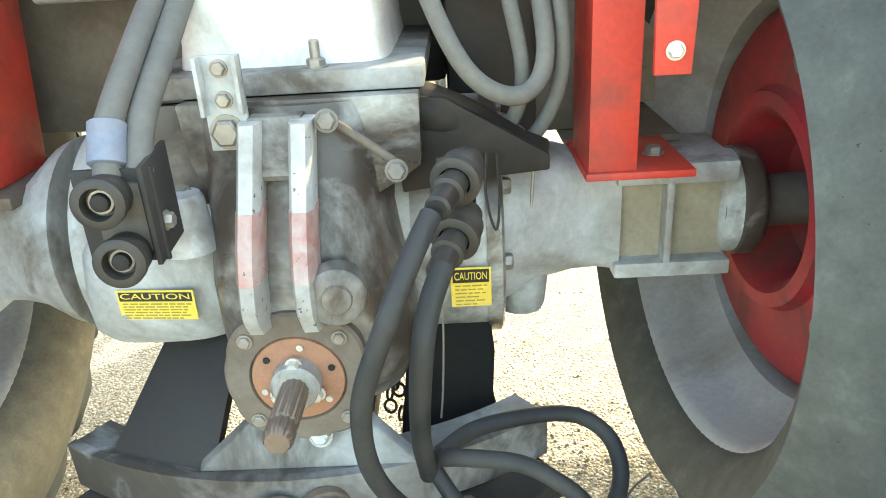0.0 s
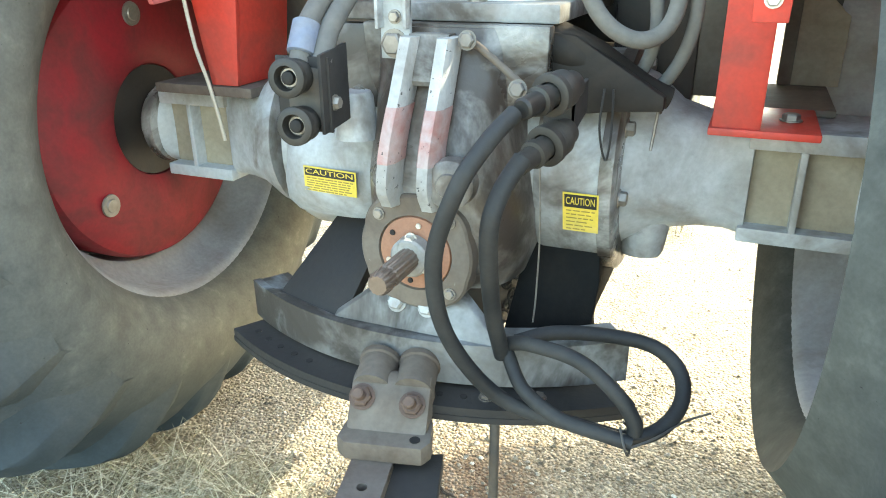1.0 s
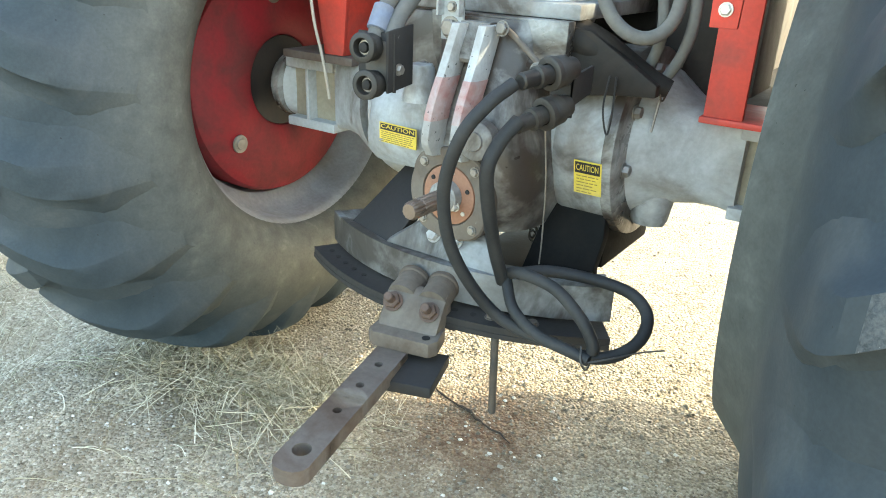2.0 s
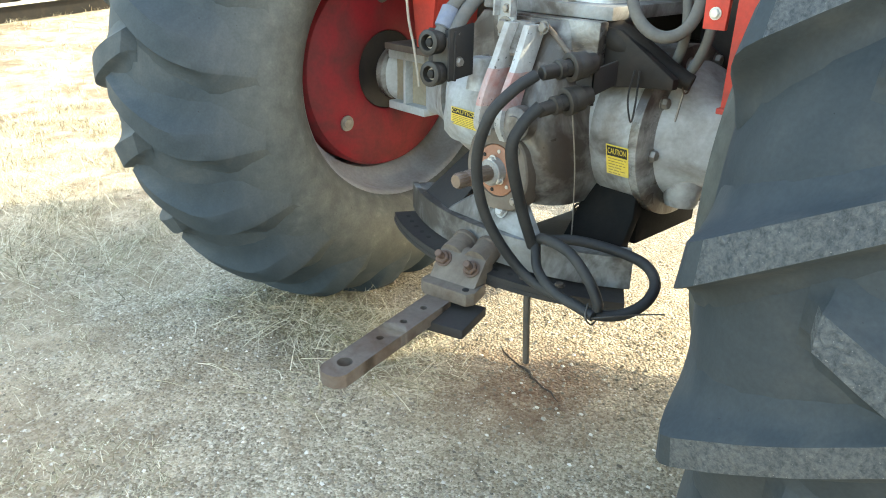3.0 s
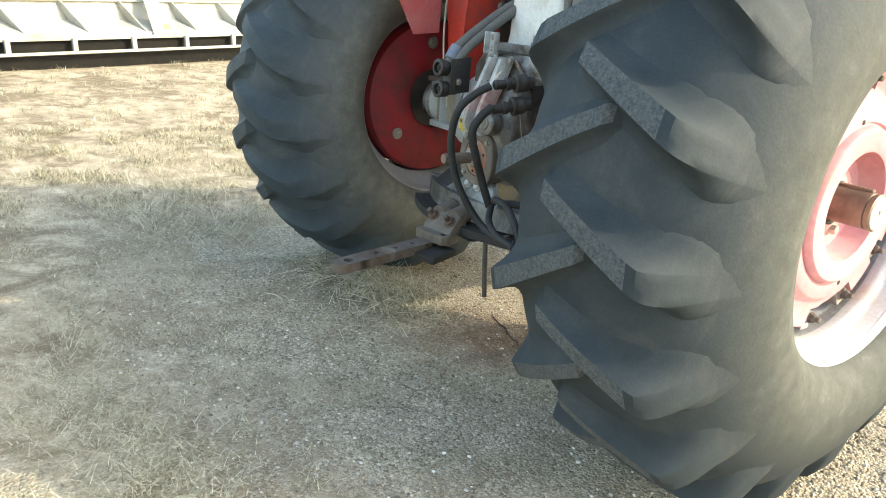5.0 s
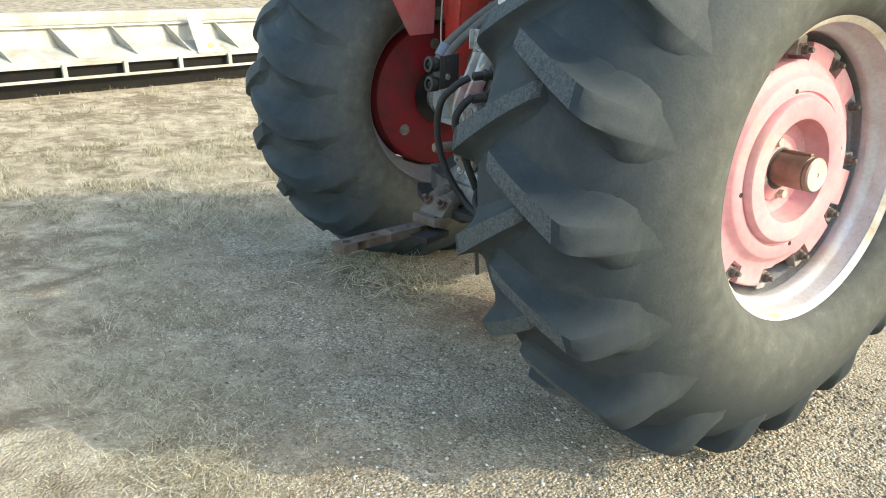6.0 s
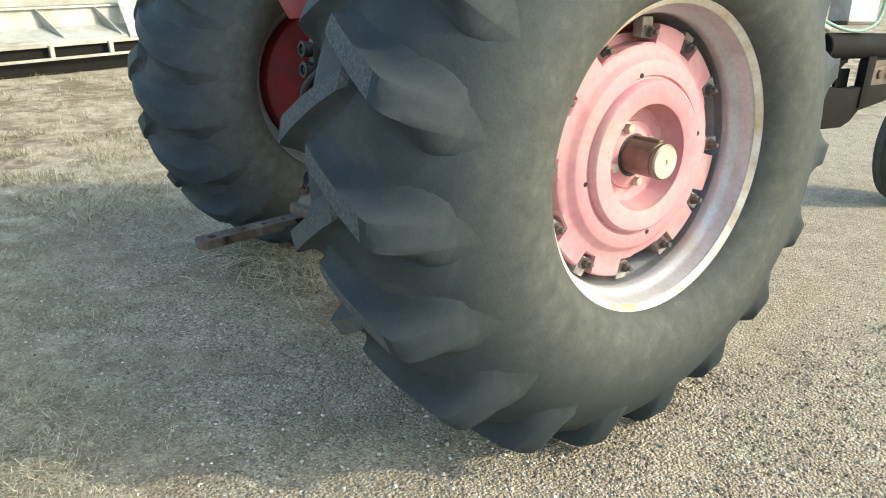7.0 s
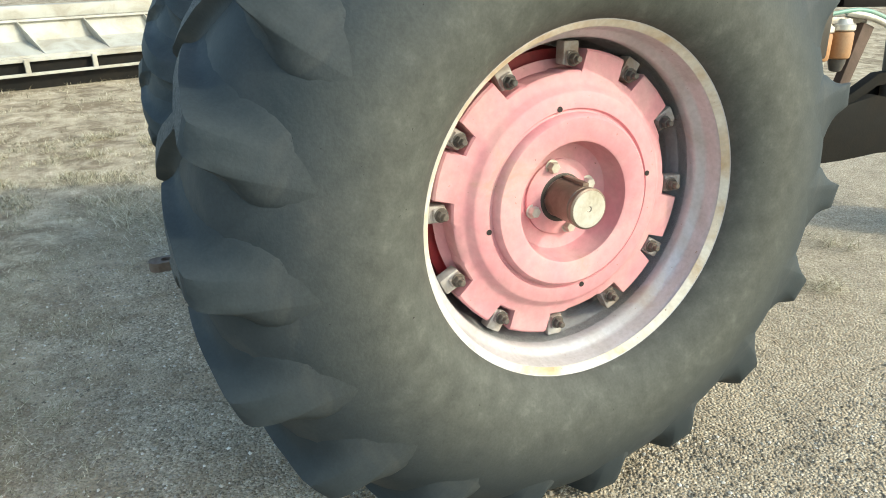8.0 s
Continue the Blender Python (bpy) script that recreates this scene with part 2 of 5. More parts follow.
def ground_material():
    """Chip-seal with pale stones, thinning into tan soil under dry grass to the left and behind, yellow gravel beneath the tractor."""
    m, nt, b, co = fresh("gravel_ground")
    sep = nt.nodes.new("ShaderNodeSeparateXYZ")
    nt.links.new(co, sep.inputs[0])
    X, Y = sep.outputs[0], sep.outputs[1]
    vor = nt.nodes.new("ShaderNodeTexVoronoi")
    vor.inputs["Scale"].default_value = 105.0
    nt.links.new(co, vor.inputs["Vector"])
    vor2 = nt.nodes.new("ShaderNodeTexVoronoi")
    vor2.inputs["Scale"].default_value = 210.0
    nt.links.new(co, vor2.inputs["Vector"])
    cell = nt.nodes.new("ShaderNodeSeparateColor")
    nt.links.new(vor.outputs["Color"], cell.inputs[0])
    cell2 = nt.nodes.new("ShaderNodeSeparateColor")
    nt.links.new(vor2.outputs["Color"], cell2.inputs[0])
    big = noise_out(nt, 0.9, 6, 0.65, co, 0.5)
    mid = noise_out(nt, 6.0, 5, 0.65, co, 0.4)
    fine = noise_out(nt, 60.0, 4, 0.7, co)
    asphalt = ramp(nt, cell.outputs[0], [(0.0, (0.125, 0.101, 0.070)), (0.40, (0.33, 0.278, 0.202)), (0.80, (0.475, 0.405, 0.305)), (0.95, (0.64, 0.57, 0.455)), (1.0, (0.82, 0.75, 0.62))])
    asphalt = mix(nt, 0.48, asphalt, ramp(nt, cell2.outputs[1], [(0.0, (0.115, 0.092, 0.063)), (0.6, (0.36, 0.303, 0.222)), (1.0, (0.64, 0.56, 0.44))]))
    gravel = ramp(nt, cell.outputs[0], [(0.0, (0.20, 0.16, 0.112)), (0.5, (0.34, 0.285, 0.208)), (1.0, (0.54, 0.48, 0.38))])
    gravel = mix(nt, 0.5, gravel, ramp(nt, cell2.outputs[1], [(0.0, (0.14, 0.11, 0.075)), (0.6, (0.36, 0.302, 0.22)), (1.0, (0.58, 0.52, 0.42))]))
    worn = noise_out(nt, 2.1, 6, 0.7, co, 0.9)
    asphalt = mix(nt, ramp(nt, worn, [(0.44, grey(0)), (0.62, grey(0.62))]), asphalt, (0.27, 0.205, 0.135))
    soil = ramp(nt, mid, [(0.25, (0.265, 0.21, 0.145)), (0.5, (0.45, 0.382, 0.277)), (0.75, (0.57, 0.50, 0.385))])
    soil = mix(nt, ramp(nt, fine, [(0.35, grey(0.5)), (0.65, grey(0))]), soil, (0.20, 0.16, 0.11))
    patch = noise_out(nt, 2.6, 6, 0.7, co, 0.8)
    soil = mix(nt, ramp(nt, patch, [(0.40, grey(0.85)), (0.52, grey(0))]), soil, (0.17, 0.13, 0.085))
    # gravel under and in front of the tractor
    wob = math_node(nt, "MULTIPLY", math_node(nt, "SUBTRACT", mid, 0.5), 0.9)
    gy = math_node(nt, "ADD", math_node(nt, "ADD", Y, math_node(nt, "MULTIPLY", math_node(nt, "MAXIMUM", math_node(nt, "SUBTRACT", X, 0.6), 0.0), 1.0)), wob)
    col = mix(nt, ramp(nt, math_node(nt, "ADD", math_node(nt, "MULTIPLY", gy, 0.5), 0.62), [(0.30, grey(0)), (0.55, grey(1))]), asphalt, gravel)
    # dry grass soil to the left and behind
    wob2 = math_node(nt, "MULTIPLY", math_node(nt, "SUBTRACT", big, 0.5), 2.2)
    left = math_node(nt, "SUBTRACT", -2.0, X)
    back = math_node(nt, "SUBTRACT", math_node(nt, "SUBTRACT", -1.27, Y), math_node(nt, "MULTIPLY", X, 0.04))
    edge = math_node(nt, "ADD", math_node(nt, "MAXIMUM", left, math_node(nt, "MULTIPLY", back, 1.4)), math_node(nt, "ADD", wob2, wob))
    col = mix(nt, ramp(nt, math_node(nt, "ADD", math_node(nt, "MULTIPLY", edge, 0.6), 0.5), [(0.28, grey(0)), (0.80, grey(0.95))]), col, soil)
    # cracks in the seal
    bent = nt.nodes.new("ShaderNodeVectorMath")
    bent.operation = "ADD"
    wave = nt.nodes.new("ShaderNodeTexNoise")
    wave.inputs["Scale"].default_value = 3.0
    wave.inputs["Detail"].default_value = 6
    nt.links.new(co, wave.inputs["Vector"])
    shift = nt.nodes.new("ShaderNodeVectorMath")
    shift.operation = "SCALE"
    shift.inputs["Scale"].default_value = 0.35
    nt.links.new(wave.outputs["Color"], shift.inputs[0])
    nt.links.new(co, bent.inputs[0])
    nt.links.new(shift.outputs[0], bent.inputs[1])
    net = nt.nodes.new("ShaderNodeTexVoronoi")
    net.feature = "DISTANCE_TO_EDGE"
    net.inputs["Scale"].default_value = 2.3
    nt.links.new(bent.outputs[0], net.inputs["Vector"])
    line = ramp(nt, net.outputs["Distance"], [(0.003, grey(1)), (0.012, grey(0))])
    line = math_node(nt, "MULTIPLY", line, ramp(nt, big, [(0.46, grey(0)), (0.62, grey(0.5))]))
    col = mix(nt, line, col, (0.05, 0.043, 0.036))
    # rust-brown oil stain below the drawbar
    dx = math_node(nt, "SUBTRACT", X, 0.06)
    dy = math_node(nt, "ADD", Y, 0.12)
    d = math_node(nt, "SQRT", math_node(nt, "ADD", math_node(nt, "MULTIPLY", dx, dx), math_node(nt, "MULTIPLY", dy, dy)))
    d = math_node(nt, "ADD", d, math_node(nt, "MULTIPLY", wob, 0.5))
    col = mix(nt, math_node(nt, "MULTIPLY", ramp(nt, d, [(0.06, grey(0.85)), (0.34, grey(0))]), ramp(nt, fine, [(0.35, grey(0.6)), (0.62, grey(1))])), col, (0.135, 0.068, 0.040))
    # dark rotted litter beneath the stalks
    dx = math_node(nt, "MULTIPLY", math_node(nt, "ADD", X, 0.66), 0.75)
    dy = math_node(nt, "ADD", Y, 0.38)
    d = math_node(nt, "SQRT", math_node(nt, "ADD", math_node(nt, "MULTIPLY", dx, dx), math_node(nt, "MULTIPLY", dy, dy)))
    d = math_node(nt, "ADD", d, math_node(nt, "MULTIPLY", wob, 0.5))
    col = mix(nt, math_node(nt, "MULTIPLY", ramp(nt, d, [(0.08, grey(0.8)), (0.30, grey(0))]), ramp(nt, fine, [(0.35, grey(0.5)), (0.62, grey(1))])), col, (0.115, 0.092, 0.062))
    n = nt.nodes.new("ShaderNodeMix")
    n.data_type, n.blend_type = "RGBA", "MULTIPLY"
    n.inputs[0].default_value = 1.0
    nt.links.new(col, n.inputs[6])
    nt.links.new(ramp(nt, mid, [(0.3, grey(0.90)), (0.7, grey(1.28))]), n.inputs[7])
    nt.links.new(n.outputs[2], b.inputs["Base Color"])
    b.inputs["Roughness"].default_value = 0.95
    b.inputs["Specular IOR Level"].default_value = 0.2
    h = math_node(nt, "ADD", math_node(nt, "MULTIPLY", vor.outputs["Distance"], -1.0), math_node(nt, "MULTIPLY", fine, 0.8))
    bump(nt, b, h, 0.95, 0.0085)
    return m


def island_material(name, stops, rough=0.9):
    m, nt, b, co = fresh(name)
    g = nt.nodes.new("ShaderNodeNewGeometry")
    nt.links.new(ramp(nt, g.outputs["Random Per Island"], stops), b.inputs["Base Color"])
    b.inputs["Roughness"].default_value = rough
    return m


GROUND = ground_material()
STONES = island_material("loose_stone", [(0.0, (0.13, 0.108, 0.080)), (0.4, (0.23, 0.196, 0.15)), (0.75, (0.36, 0.32, 0.26)), (0.91, (0.54, 0.50, 0.43)), (1.0, (0.80, 0.77, 0.70))])
STALK = island_material("dry_stalk", [(0.0, (0.20, 0.165, 0.10)), (0.35, (0.42, 0.36, 0.24)), (0.7, (0.62, 0.56, 0.42)), (0.93, (0.74, 0.69, 0.55)), (1.0, (0.22, 0.24, 0.11))])
STRAW = island_material("dry_straw", [(0.0, (0.09, 0.08, 0.045)), (0.3, (0.26, 0.22, 0.13)), (0.55, (0.52, 0.46, 0.33)), (0.85, (0.76, 0.70, 0.55)), (1.0, (0.17, 0.18, 0.085))])


# ---- mesh helpers ----
def mesh_of(name, verts, faces, material, smooth=True):
    me = bpy.data.meshes.new(name)
    me.from_pydata([tuple(v) for v in verts], [], faces)
    me.materials.append(material)
    if smooth:
        me.polygons.foreach_set("use_smooth", [True] * len(me.polygons))
        me.set_sharp_from_angle(angle=radians(38))
    me.update()
    return me


def thing(name, label, category, at=(0, 0, 0), group="", kind=""):
    e = new(name)
    e.location = at
    e.empty_display_size = 0.1
    return tagged(e, label, category, group, kind)


def part(name, bm, material, parent, label="", m=None):
    """Links a bmesh (or a mesh) as one object under a thing or a part."""
    if isinstance(bm, bpy.types.Mesh):
        me = bm
    else:
        bmesh.ops.recalc_face_normals(bm, faces=bm.faces)
        me = bpy.data.meshes.new(name)
        bm.to_mesh(me)
        bm.free()
        me.materials.append(material)
        me.polygons.foreach_set("use_smooth", [True] * len(me.polygons))
        me.set_sharp_from_angle(angle=radians(38))
    ob = new(name, me)
    ob.parent = parent
    if m is not None:
        ob.matrix_basis = m
    if parent.name == "tractor":
        ob.location.y -= 0.022          # castings sit a little behind the hubs
    if label:
        ob["label"] = label
    return ob


def bevelled(bm, width, segments=2):
    edges = [e for e in bm.edges if len(e.link_faces) == 2 and e.calc_face_angle(0) > 0.5]
    bmesh.ops.bevel(bm, geom=edges, offset=width, segments=segments, affect="EDGES", profile=0.6, clamp_overlap=True)
    return bm


def box(x0, x1, y0, y1, z0, z1, bevel=0.004, m=None):
    bm = bmesh.new()
    bmesh.ops.create_cube(bm, size=1)
    for v in bm.verts:
        v.co = Vector((x0 + (v.co.x + 0.5) * (x1 - x0), y0 + (v.co.y + 0.5) * (y1 - y0), z0 + (v.co.z + 0.5) * (z1 - z0)))
    if bevel:
        bevelled(bm, bevel)
    if m is not None:
        bm.transform(m)
    return bm


def join(*bms):
    me = bpy.data.meshes.new("join")
    out = bmesh.new()
    for b in bms:
        b.to_mesh(me)
        out.from_mesh(me)
        b.free()
    bpy.data.meshes.remove(me)
    return out


def aim(a, b):
    """Pose with local z from a to b."""
    a, b = Vector(a), Vector(b)
    return Matrix.Translation(a) @ (b - a).to_track_quat("Z", "Y").to_matrix().to_4x4()


def lathe(profile, segs=48, m=None, wave=None, closed=False):
    """Turns (h, r) rows about local z. wave(angle, i) scales r."""
    bm = bmesh.new()
    rings = []
    for i, (h, r) in enumerate(profile):
        ring = []
        for k in range(segs):
            a = 2 * math.pi * k / segs
            rr = r * (wave(a, i) if wave else 1.0)
            ring.append(bm.verts.new((rr * math.cos(a), rr * math.sin(a), h)))
        rings.append(ring)
    pairs = list(zip(rings, rings[1:])) + ([(rings[-1], rings[0])] if closed else [])
    for p, q in pairs:
        for k in range(segs):
            bm.faces.new((p[k], p[(k + 1) % segs], q[(k + 1) % segs], q[k]))
    if not closed:
        for ring in (rings[0], rings[-1]):
            if profile[rings.index(ring)][1] > 1e-5:
                bm.faces.new(ring)
    if m is not None:
        bm.transform(m)
    return bm


def cyl(a, b, r, r2=None, bevel=0.002, segs=20):
    """A rod from a to b with eased ends."""
    L = (Vector(b) - Vector(a)).length
    r2 = r if r2 is None else r2
    e = min(bevel, L * 0.3, r * 0.5)
    return lathe([(0, r - e), (e, r), (L - e, r2), (L, r2 - e)], segs, aim(a, b))


def bolt_bm(at, way, r=0.012, h=0.010, stud=0.0):
    """A hexagonal head on a washer, with an optional stud end."""
    at, way = Vector(at), Vector(way).normalized()
    m = aim(at, at + way)
    bms = [lathe([(0, r * 1.25), (0.002, r * 1.25)], 16, m), lathe([(0.002, r), (h * 0.8, r), (h, r * 0.82)], 6, m)]
    if stud:
        bms.append(lathe([(h, r * 0.55), (h + stud, r * 0.55), (h + stud + 0.002, r * 0.4)], 12, m))
    return join(*bms)


def smooth_path(points, per=8):
    P = [Vector(p) for p in points]
    P = [2 * P[0] - P[1], *P, 2 * P[-1] - P[-2]]
    out = []
    for i in range(1, len(P) - 2):
        p0, p1, p2, p3 = P[i - 1:i + 3]
        for k in range(per):
            t = k / per
            out.append(0.5 * (2 * p1 + (p2 - p0) * t + (2 * p0 - 5 * p1 + 4 * p2 - p3) * t * t + (3 * p1 - p0 - 3 * p2 + p3) * t ** 3))
    out.append(P[-2])
    return out


def tube(points, r, segs=12, per=8, taper=None):
    path = smooth_path(points, per)
    bm = bmesh.new()
    rings, up = [], None
    for i, p in enumerate(path):
        d = (path[min(i + 1, len(path) - 1)] - path[max(i - 1, 0)]).normalized()
        if up is None:
            up = d.orthogonal().normalized()
        up = (up - d * up.dot(d)).normalized()
        side = d.cross(up)
        rr = r * (taper(i / (len(path) - 1)) if taper else 1.0)
        rings.append([bm.verts.new(p + rr * (math.cos(2 * math.pi * k / segs) * up + math.sin(2 * math.pi * k / segs) * side)) for k in range(segs)])
    for a, b in zip(rings, rings[1:]):
        for k in range(segs):
            bm.faces.new((a[k], a[(k + 1) % segs], b[(k + 1) % segs], b[k]))
    bm.faces.new(rings[0])
    bm.faces.new(rings[-1])
    return bm


def prism(outline, way, bevel=0.003):
    """A flat outline of points pushed along way."""
    bm = bmesh.new()
    a = [bm.verts.new(p) for p in outline]
    b = [bm.verts.new(Vector(p) + Vector(way)) for p in outline]
    n = len(a)
    bm.faces.new(a)
    bm.faces.new(b)
    for i in range(n):
        bm.faces.new((a[i], a[(i + 1) % n], b[(i + 1) % n], b[i]))
    bmesh.ops.recalc_face_normals(bm, faces=bm.faces)
    return bevelled(bm, bevel) if bevel else bm


def loft(sections, cap=True):
    """Skins rings of equal length."""
    bm = bmesh.new()
    rings = [[bm.verts.new(p) for p in s] for s in sections]
    n = len(rings[0])
    for a, b in zip(rings, rings[1:]):
        for k in range(n):
            bm.faces.new((a[k], a[(k + 1) % n], b[(k + 1) % n], b[k]))
    if cap:
        bm.faces.new(rings[0])
        bm.faces.new(rings[-1])
    return bm


def rounded(cx, cy, hx, hy, p=4.0, n=32):
    """Points of a rounded rectangle round (cx, cy)."""
    out = []
    for k in range(n):
        a = 2 * math.pi * k / n
        c, s = math.cos(a), math.sin(a)
        out.append((cx + hx * math.copysign(abs(c) ** (2 / p), c), cy + hy * math.copysign(abs(s) ** (2 / p), s)))
    return out


def holed_bar(cells, width, thick):
    """A flat bar along local x, built of cells (length, hole radius or 0), top at z 0, with real round holes."""
    bm = bmesh.new()
    x = 0.0
    for length, hole in cells:
        n = 24
        if hole:
            sq = []
            for k in range(n):
                a = 2 * math.pi * (k + 0.5) / n
                c, s = math.cos(a), math.sin(a)
                f = min(length / 2 / max(abs(c), 1e-6), width / 2 / max(abs(s), 1e-6))
                sq.append((x + length / 2 + c * f, s * f))
            for i, (cx, cy) in enumerate([(x, -width / 2), (x + length, -width / 2), (x + length, width / 2), (x, width / 2)]):
                j = min(range(n), key=lambda q: (sq[q][0] - cx) ** 2 + (sq[q][1] - cy) ** 2)
                sq[j] = (cx, cy)
            ci = [(x + length / 2 + hole * math.cos(2 * math.pi * (k + 0.5) / n), hole * math.sin(2 * math.pi * (k + 0.5) / n)) for k in range(n)]
            ring = [[bm.verts.new((*p, z)) for p in loop] for loop, z in ((sq, 0), (ci, 0), (ci, -thick), (sq, -thick))]
            for a, b in zip(ring, ring[1:] + ring[:1]):
                for k in range(n):
                    q = (a[k], a[(k + 1) % n], b[(k + 1) % n], b[k])
                    bm.faces.new(q)
        else:
            bmesh.ops.create_cube(bm, size=1, matrix=Matrix.Translation((x + length / 2, 0, -thick / 2)) @ Matrix.Diagonal((length, width, thick, 1)))
        x += length
    bmesh.ops.remove_doubles(bm, verts=bm.verts, dist=1e-5)
    inner = [f for f in bm.faces if abs(f.normal.x) > 0.99 and 0.001 < f.calc_center_median().x < x - 0.001 and abs(f.calc_center_median().y) < 1e-3 and f.calc_area() > width * thick * 0.5]
    bmesh.ops.delete(bm, geom=inner, context="FACES_ONLY")
    return bm


def text_mesh(body, size):
    cu = bpy.data.curves.new("lettering", "FONT")
    cu.body, cu.size, cu.align_x, cu.align_y, cu.extrude = body, size, "CENTER", "CENTER", 0.0003
    ob = bpy.data.objects.new("lettering", cu)
    scene.collection.objects.link(ob)
    me = bpy.data.meshes.new_from_object(ob.evaluated_get(bpy.context.evaluated_depsgraph_get()))
    bpy.data.objects.remove(ob)
    return me


# ---- ground ----
def rise(x, y):
    """The field climbs gently away from the tractor on its left."""
    return 0.055 * max(0.0, -3.0 - x) * min(1.35, max(0.85, 1.0 + 0.06 * (y + 2.28)))


def build_ground():
    near = np.arange(-6.0, 5.01, 0.1)
    far = np.array([6, 7.5, 9.5, 12, 16, 24, 40, 80, 200, 600.0])
    ax = np.concatenate([-far[:0:-1], near, far])
    n = len(ax)
    verts = []
    for y in ax:
        for x in ax:
            z = 0.012 * noise.noise((x * 0.9, y * 0.9, 3.0)) + 0.004 * noise.noise((x * 5, y * 5, 7.0)) if abs(x) < 13 and abs(y) < 13 else 0.0
            verts.append((x, y, z - 0.004 + rise(x, y)))
    faces = [(j * n + i, j * n + i + 1, (j + 1) * n + i + 1, (j + 1) * n + i) for j in range(n - 1) for i in range(n - 1)]
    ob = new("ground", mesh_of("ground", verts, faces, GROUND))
    return tagged(ob, "worn grey gravel yard fading into dry tan grass", "ground", kind="structure")


def height(x, y):
    return 0.012 * noise.noise((x * 0.9, y * 0.9, 3.0)) + 0.004 * noise.noise((x * 5, y * 5, 7.0)) - 0.004 + rise(x, y)


def grassy(x, y):
    """How far a place lies inside the dry grass, above 0 within it."""
    return max(-2.0 - x, 1.4 * (-1.27 - y - 0.04 * x)) + 1.6 * noise.noise((x * 0.8, y * 0.8, 1.0)) * 0.6


def build_stones(rng):
    verts, faces = [], []
    for i in range(42000):
        x, y = rng.uniform(-3.0, 2.3), rng.uniform(-2.0, 2.4)
        zone = rng.random()
        if zone < 0.45:
            x, y = rng.uniform(-1.2, 1.6), rng.uniform(-1.5, 0.6)
        elif zone < 0.75:
            x, y = rng.uniform(1.1, 2.4), rng.uniform(-1.0, 1.6)
        if grassy(x, y) > 0.3 and rng.random() < 0.7:
            continue
        r = 0.0020 + 0.0068 * rng.random() ** 5 + (rng.uniform(0.002, 0.006) if i % 130 == 0 else 0.0)
        a, f = rng.uniform(0, 3.14), rng.uniform(0.6, 1.0)
        z = height(x, y) + r * 0.25
        b = len(verts)
        for k in range(5):
            t = a + k * 1.2566 + rng.uniform(-0.25, 0.25)
            verts.append((x + r * math.cos(t), y + r * f * math.sin(t), z + rng.uniform(-0.2, 0.2) * r))
        verts.append((x + rng.uniform(-0.3, 0.3) * r, y, z + r * 0.65))
        faces += [(b + k, b + (k + 1) % 5, b + 5) for k in range(5)]
    ob = new("loose_stones", mesh_of("loose_stones", verts, faces, STONES, False))
    tagged(ob, "small pale loose stones scattered on the gravel", "gravel", kind="stuff")


def build_straw(rng):
    verts, faces = [], []

    def blade(x, y, length, lean, heading, w, z=None):
        z = height(x, y) if z is None else z
        d = Vector((math.cos(heading), math.sin(heading), 0))
        s = Vector((-d.y, d.x, 0)) * w
        b = len(verts)
        p = Vector((x, y, z))
        for k in range(4):
            t = k / 3
            q = p + d * length * math.sin(lean) * t * (0.5 + 0.5 * t) + Vector((0, 0, max(0.003, length * math.cos(lean) * t * (1 - 0.25 * t))))
            ww = s * (1 - 0.85 * t)
            verts.append(q - ww)
            verts.append(q + ww)
        faces.extend([(b, b + 1, b + 3, b + 2), (b + 2, b + 3, b + 5, b + 4), (b + 4, b + 5, b + 7, b + 6)])

    # trampled straw beside the tyre and under the drawbar
    for cx, cy, sx, sy, count in STRAW_HEAPS:
        long = 1.0 if cy > -1.2 else 0.4
        for i in range(count if long == 1.0 else int(count * 2.6)):
            x, y = rng.gauss(cx, sx), rng.gauss(cy, sy)
            blade(x, y, rng.uniform(0.04, 0.19) * long, rng.uniform(0.85, 1.5), rng.uniform(0, 6.28), rng.uniform(0.0008, 0.0020) * (0.4 + 0.6 * long), height(x, y) + rng.uniform(0.0, 0.085 if count > 1000 else 0.02) * long)
    # short dry turf, thin towards the gravel
    tries = 0
    made = 0
    while made < 85000 and tries < 420000:
        tries += 1
        x, y = rng.uniform(-9.3, 1.4), rng.uniform(-4.2, 4.0)
        if rng.random() < 0.65:
            x, y = rng.uniform(-4.4, 1.3), rng.uniform(-2.6, 0.5)
        g = grassy(x, y)
        clump = noise.noise((x * 3.1, y * 3.1, 9.0)) + 0.5 * noise.noise((x * 9.0, y * 9.0, 2.0))
        if g < -0.3 or clump < rng.uniform(-0.25, 0.5) - 0.6 * min(0.0, g):
            continue
        far = 1.0 + 0.25 * max(0.0, -x - 2.0)
        tall = (0.6 + 1.4 * max(0.0, clump)) * (1.0 if x < -1.8 else 0.55)
        blade(x, y, rng.uniform(0.015, 0.055) * tall * min(far, 1.8), rng.uniform(0.4, 1.45), rng.uniform(0, 6.28), rng.uniform(0.0007, 0.0017) * far)
        made += 1
    ob = new("dry_grass", mesh_of("dry_grass", verts, faces, STRAW, False))
    tagged(ob, "dry yellow straw and trampled short grass", "grass", kind="stuff")


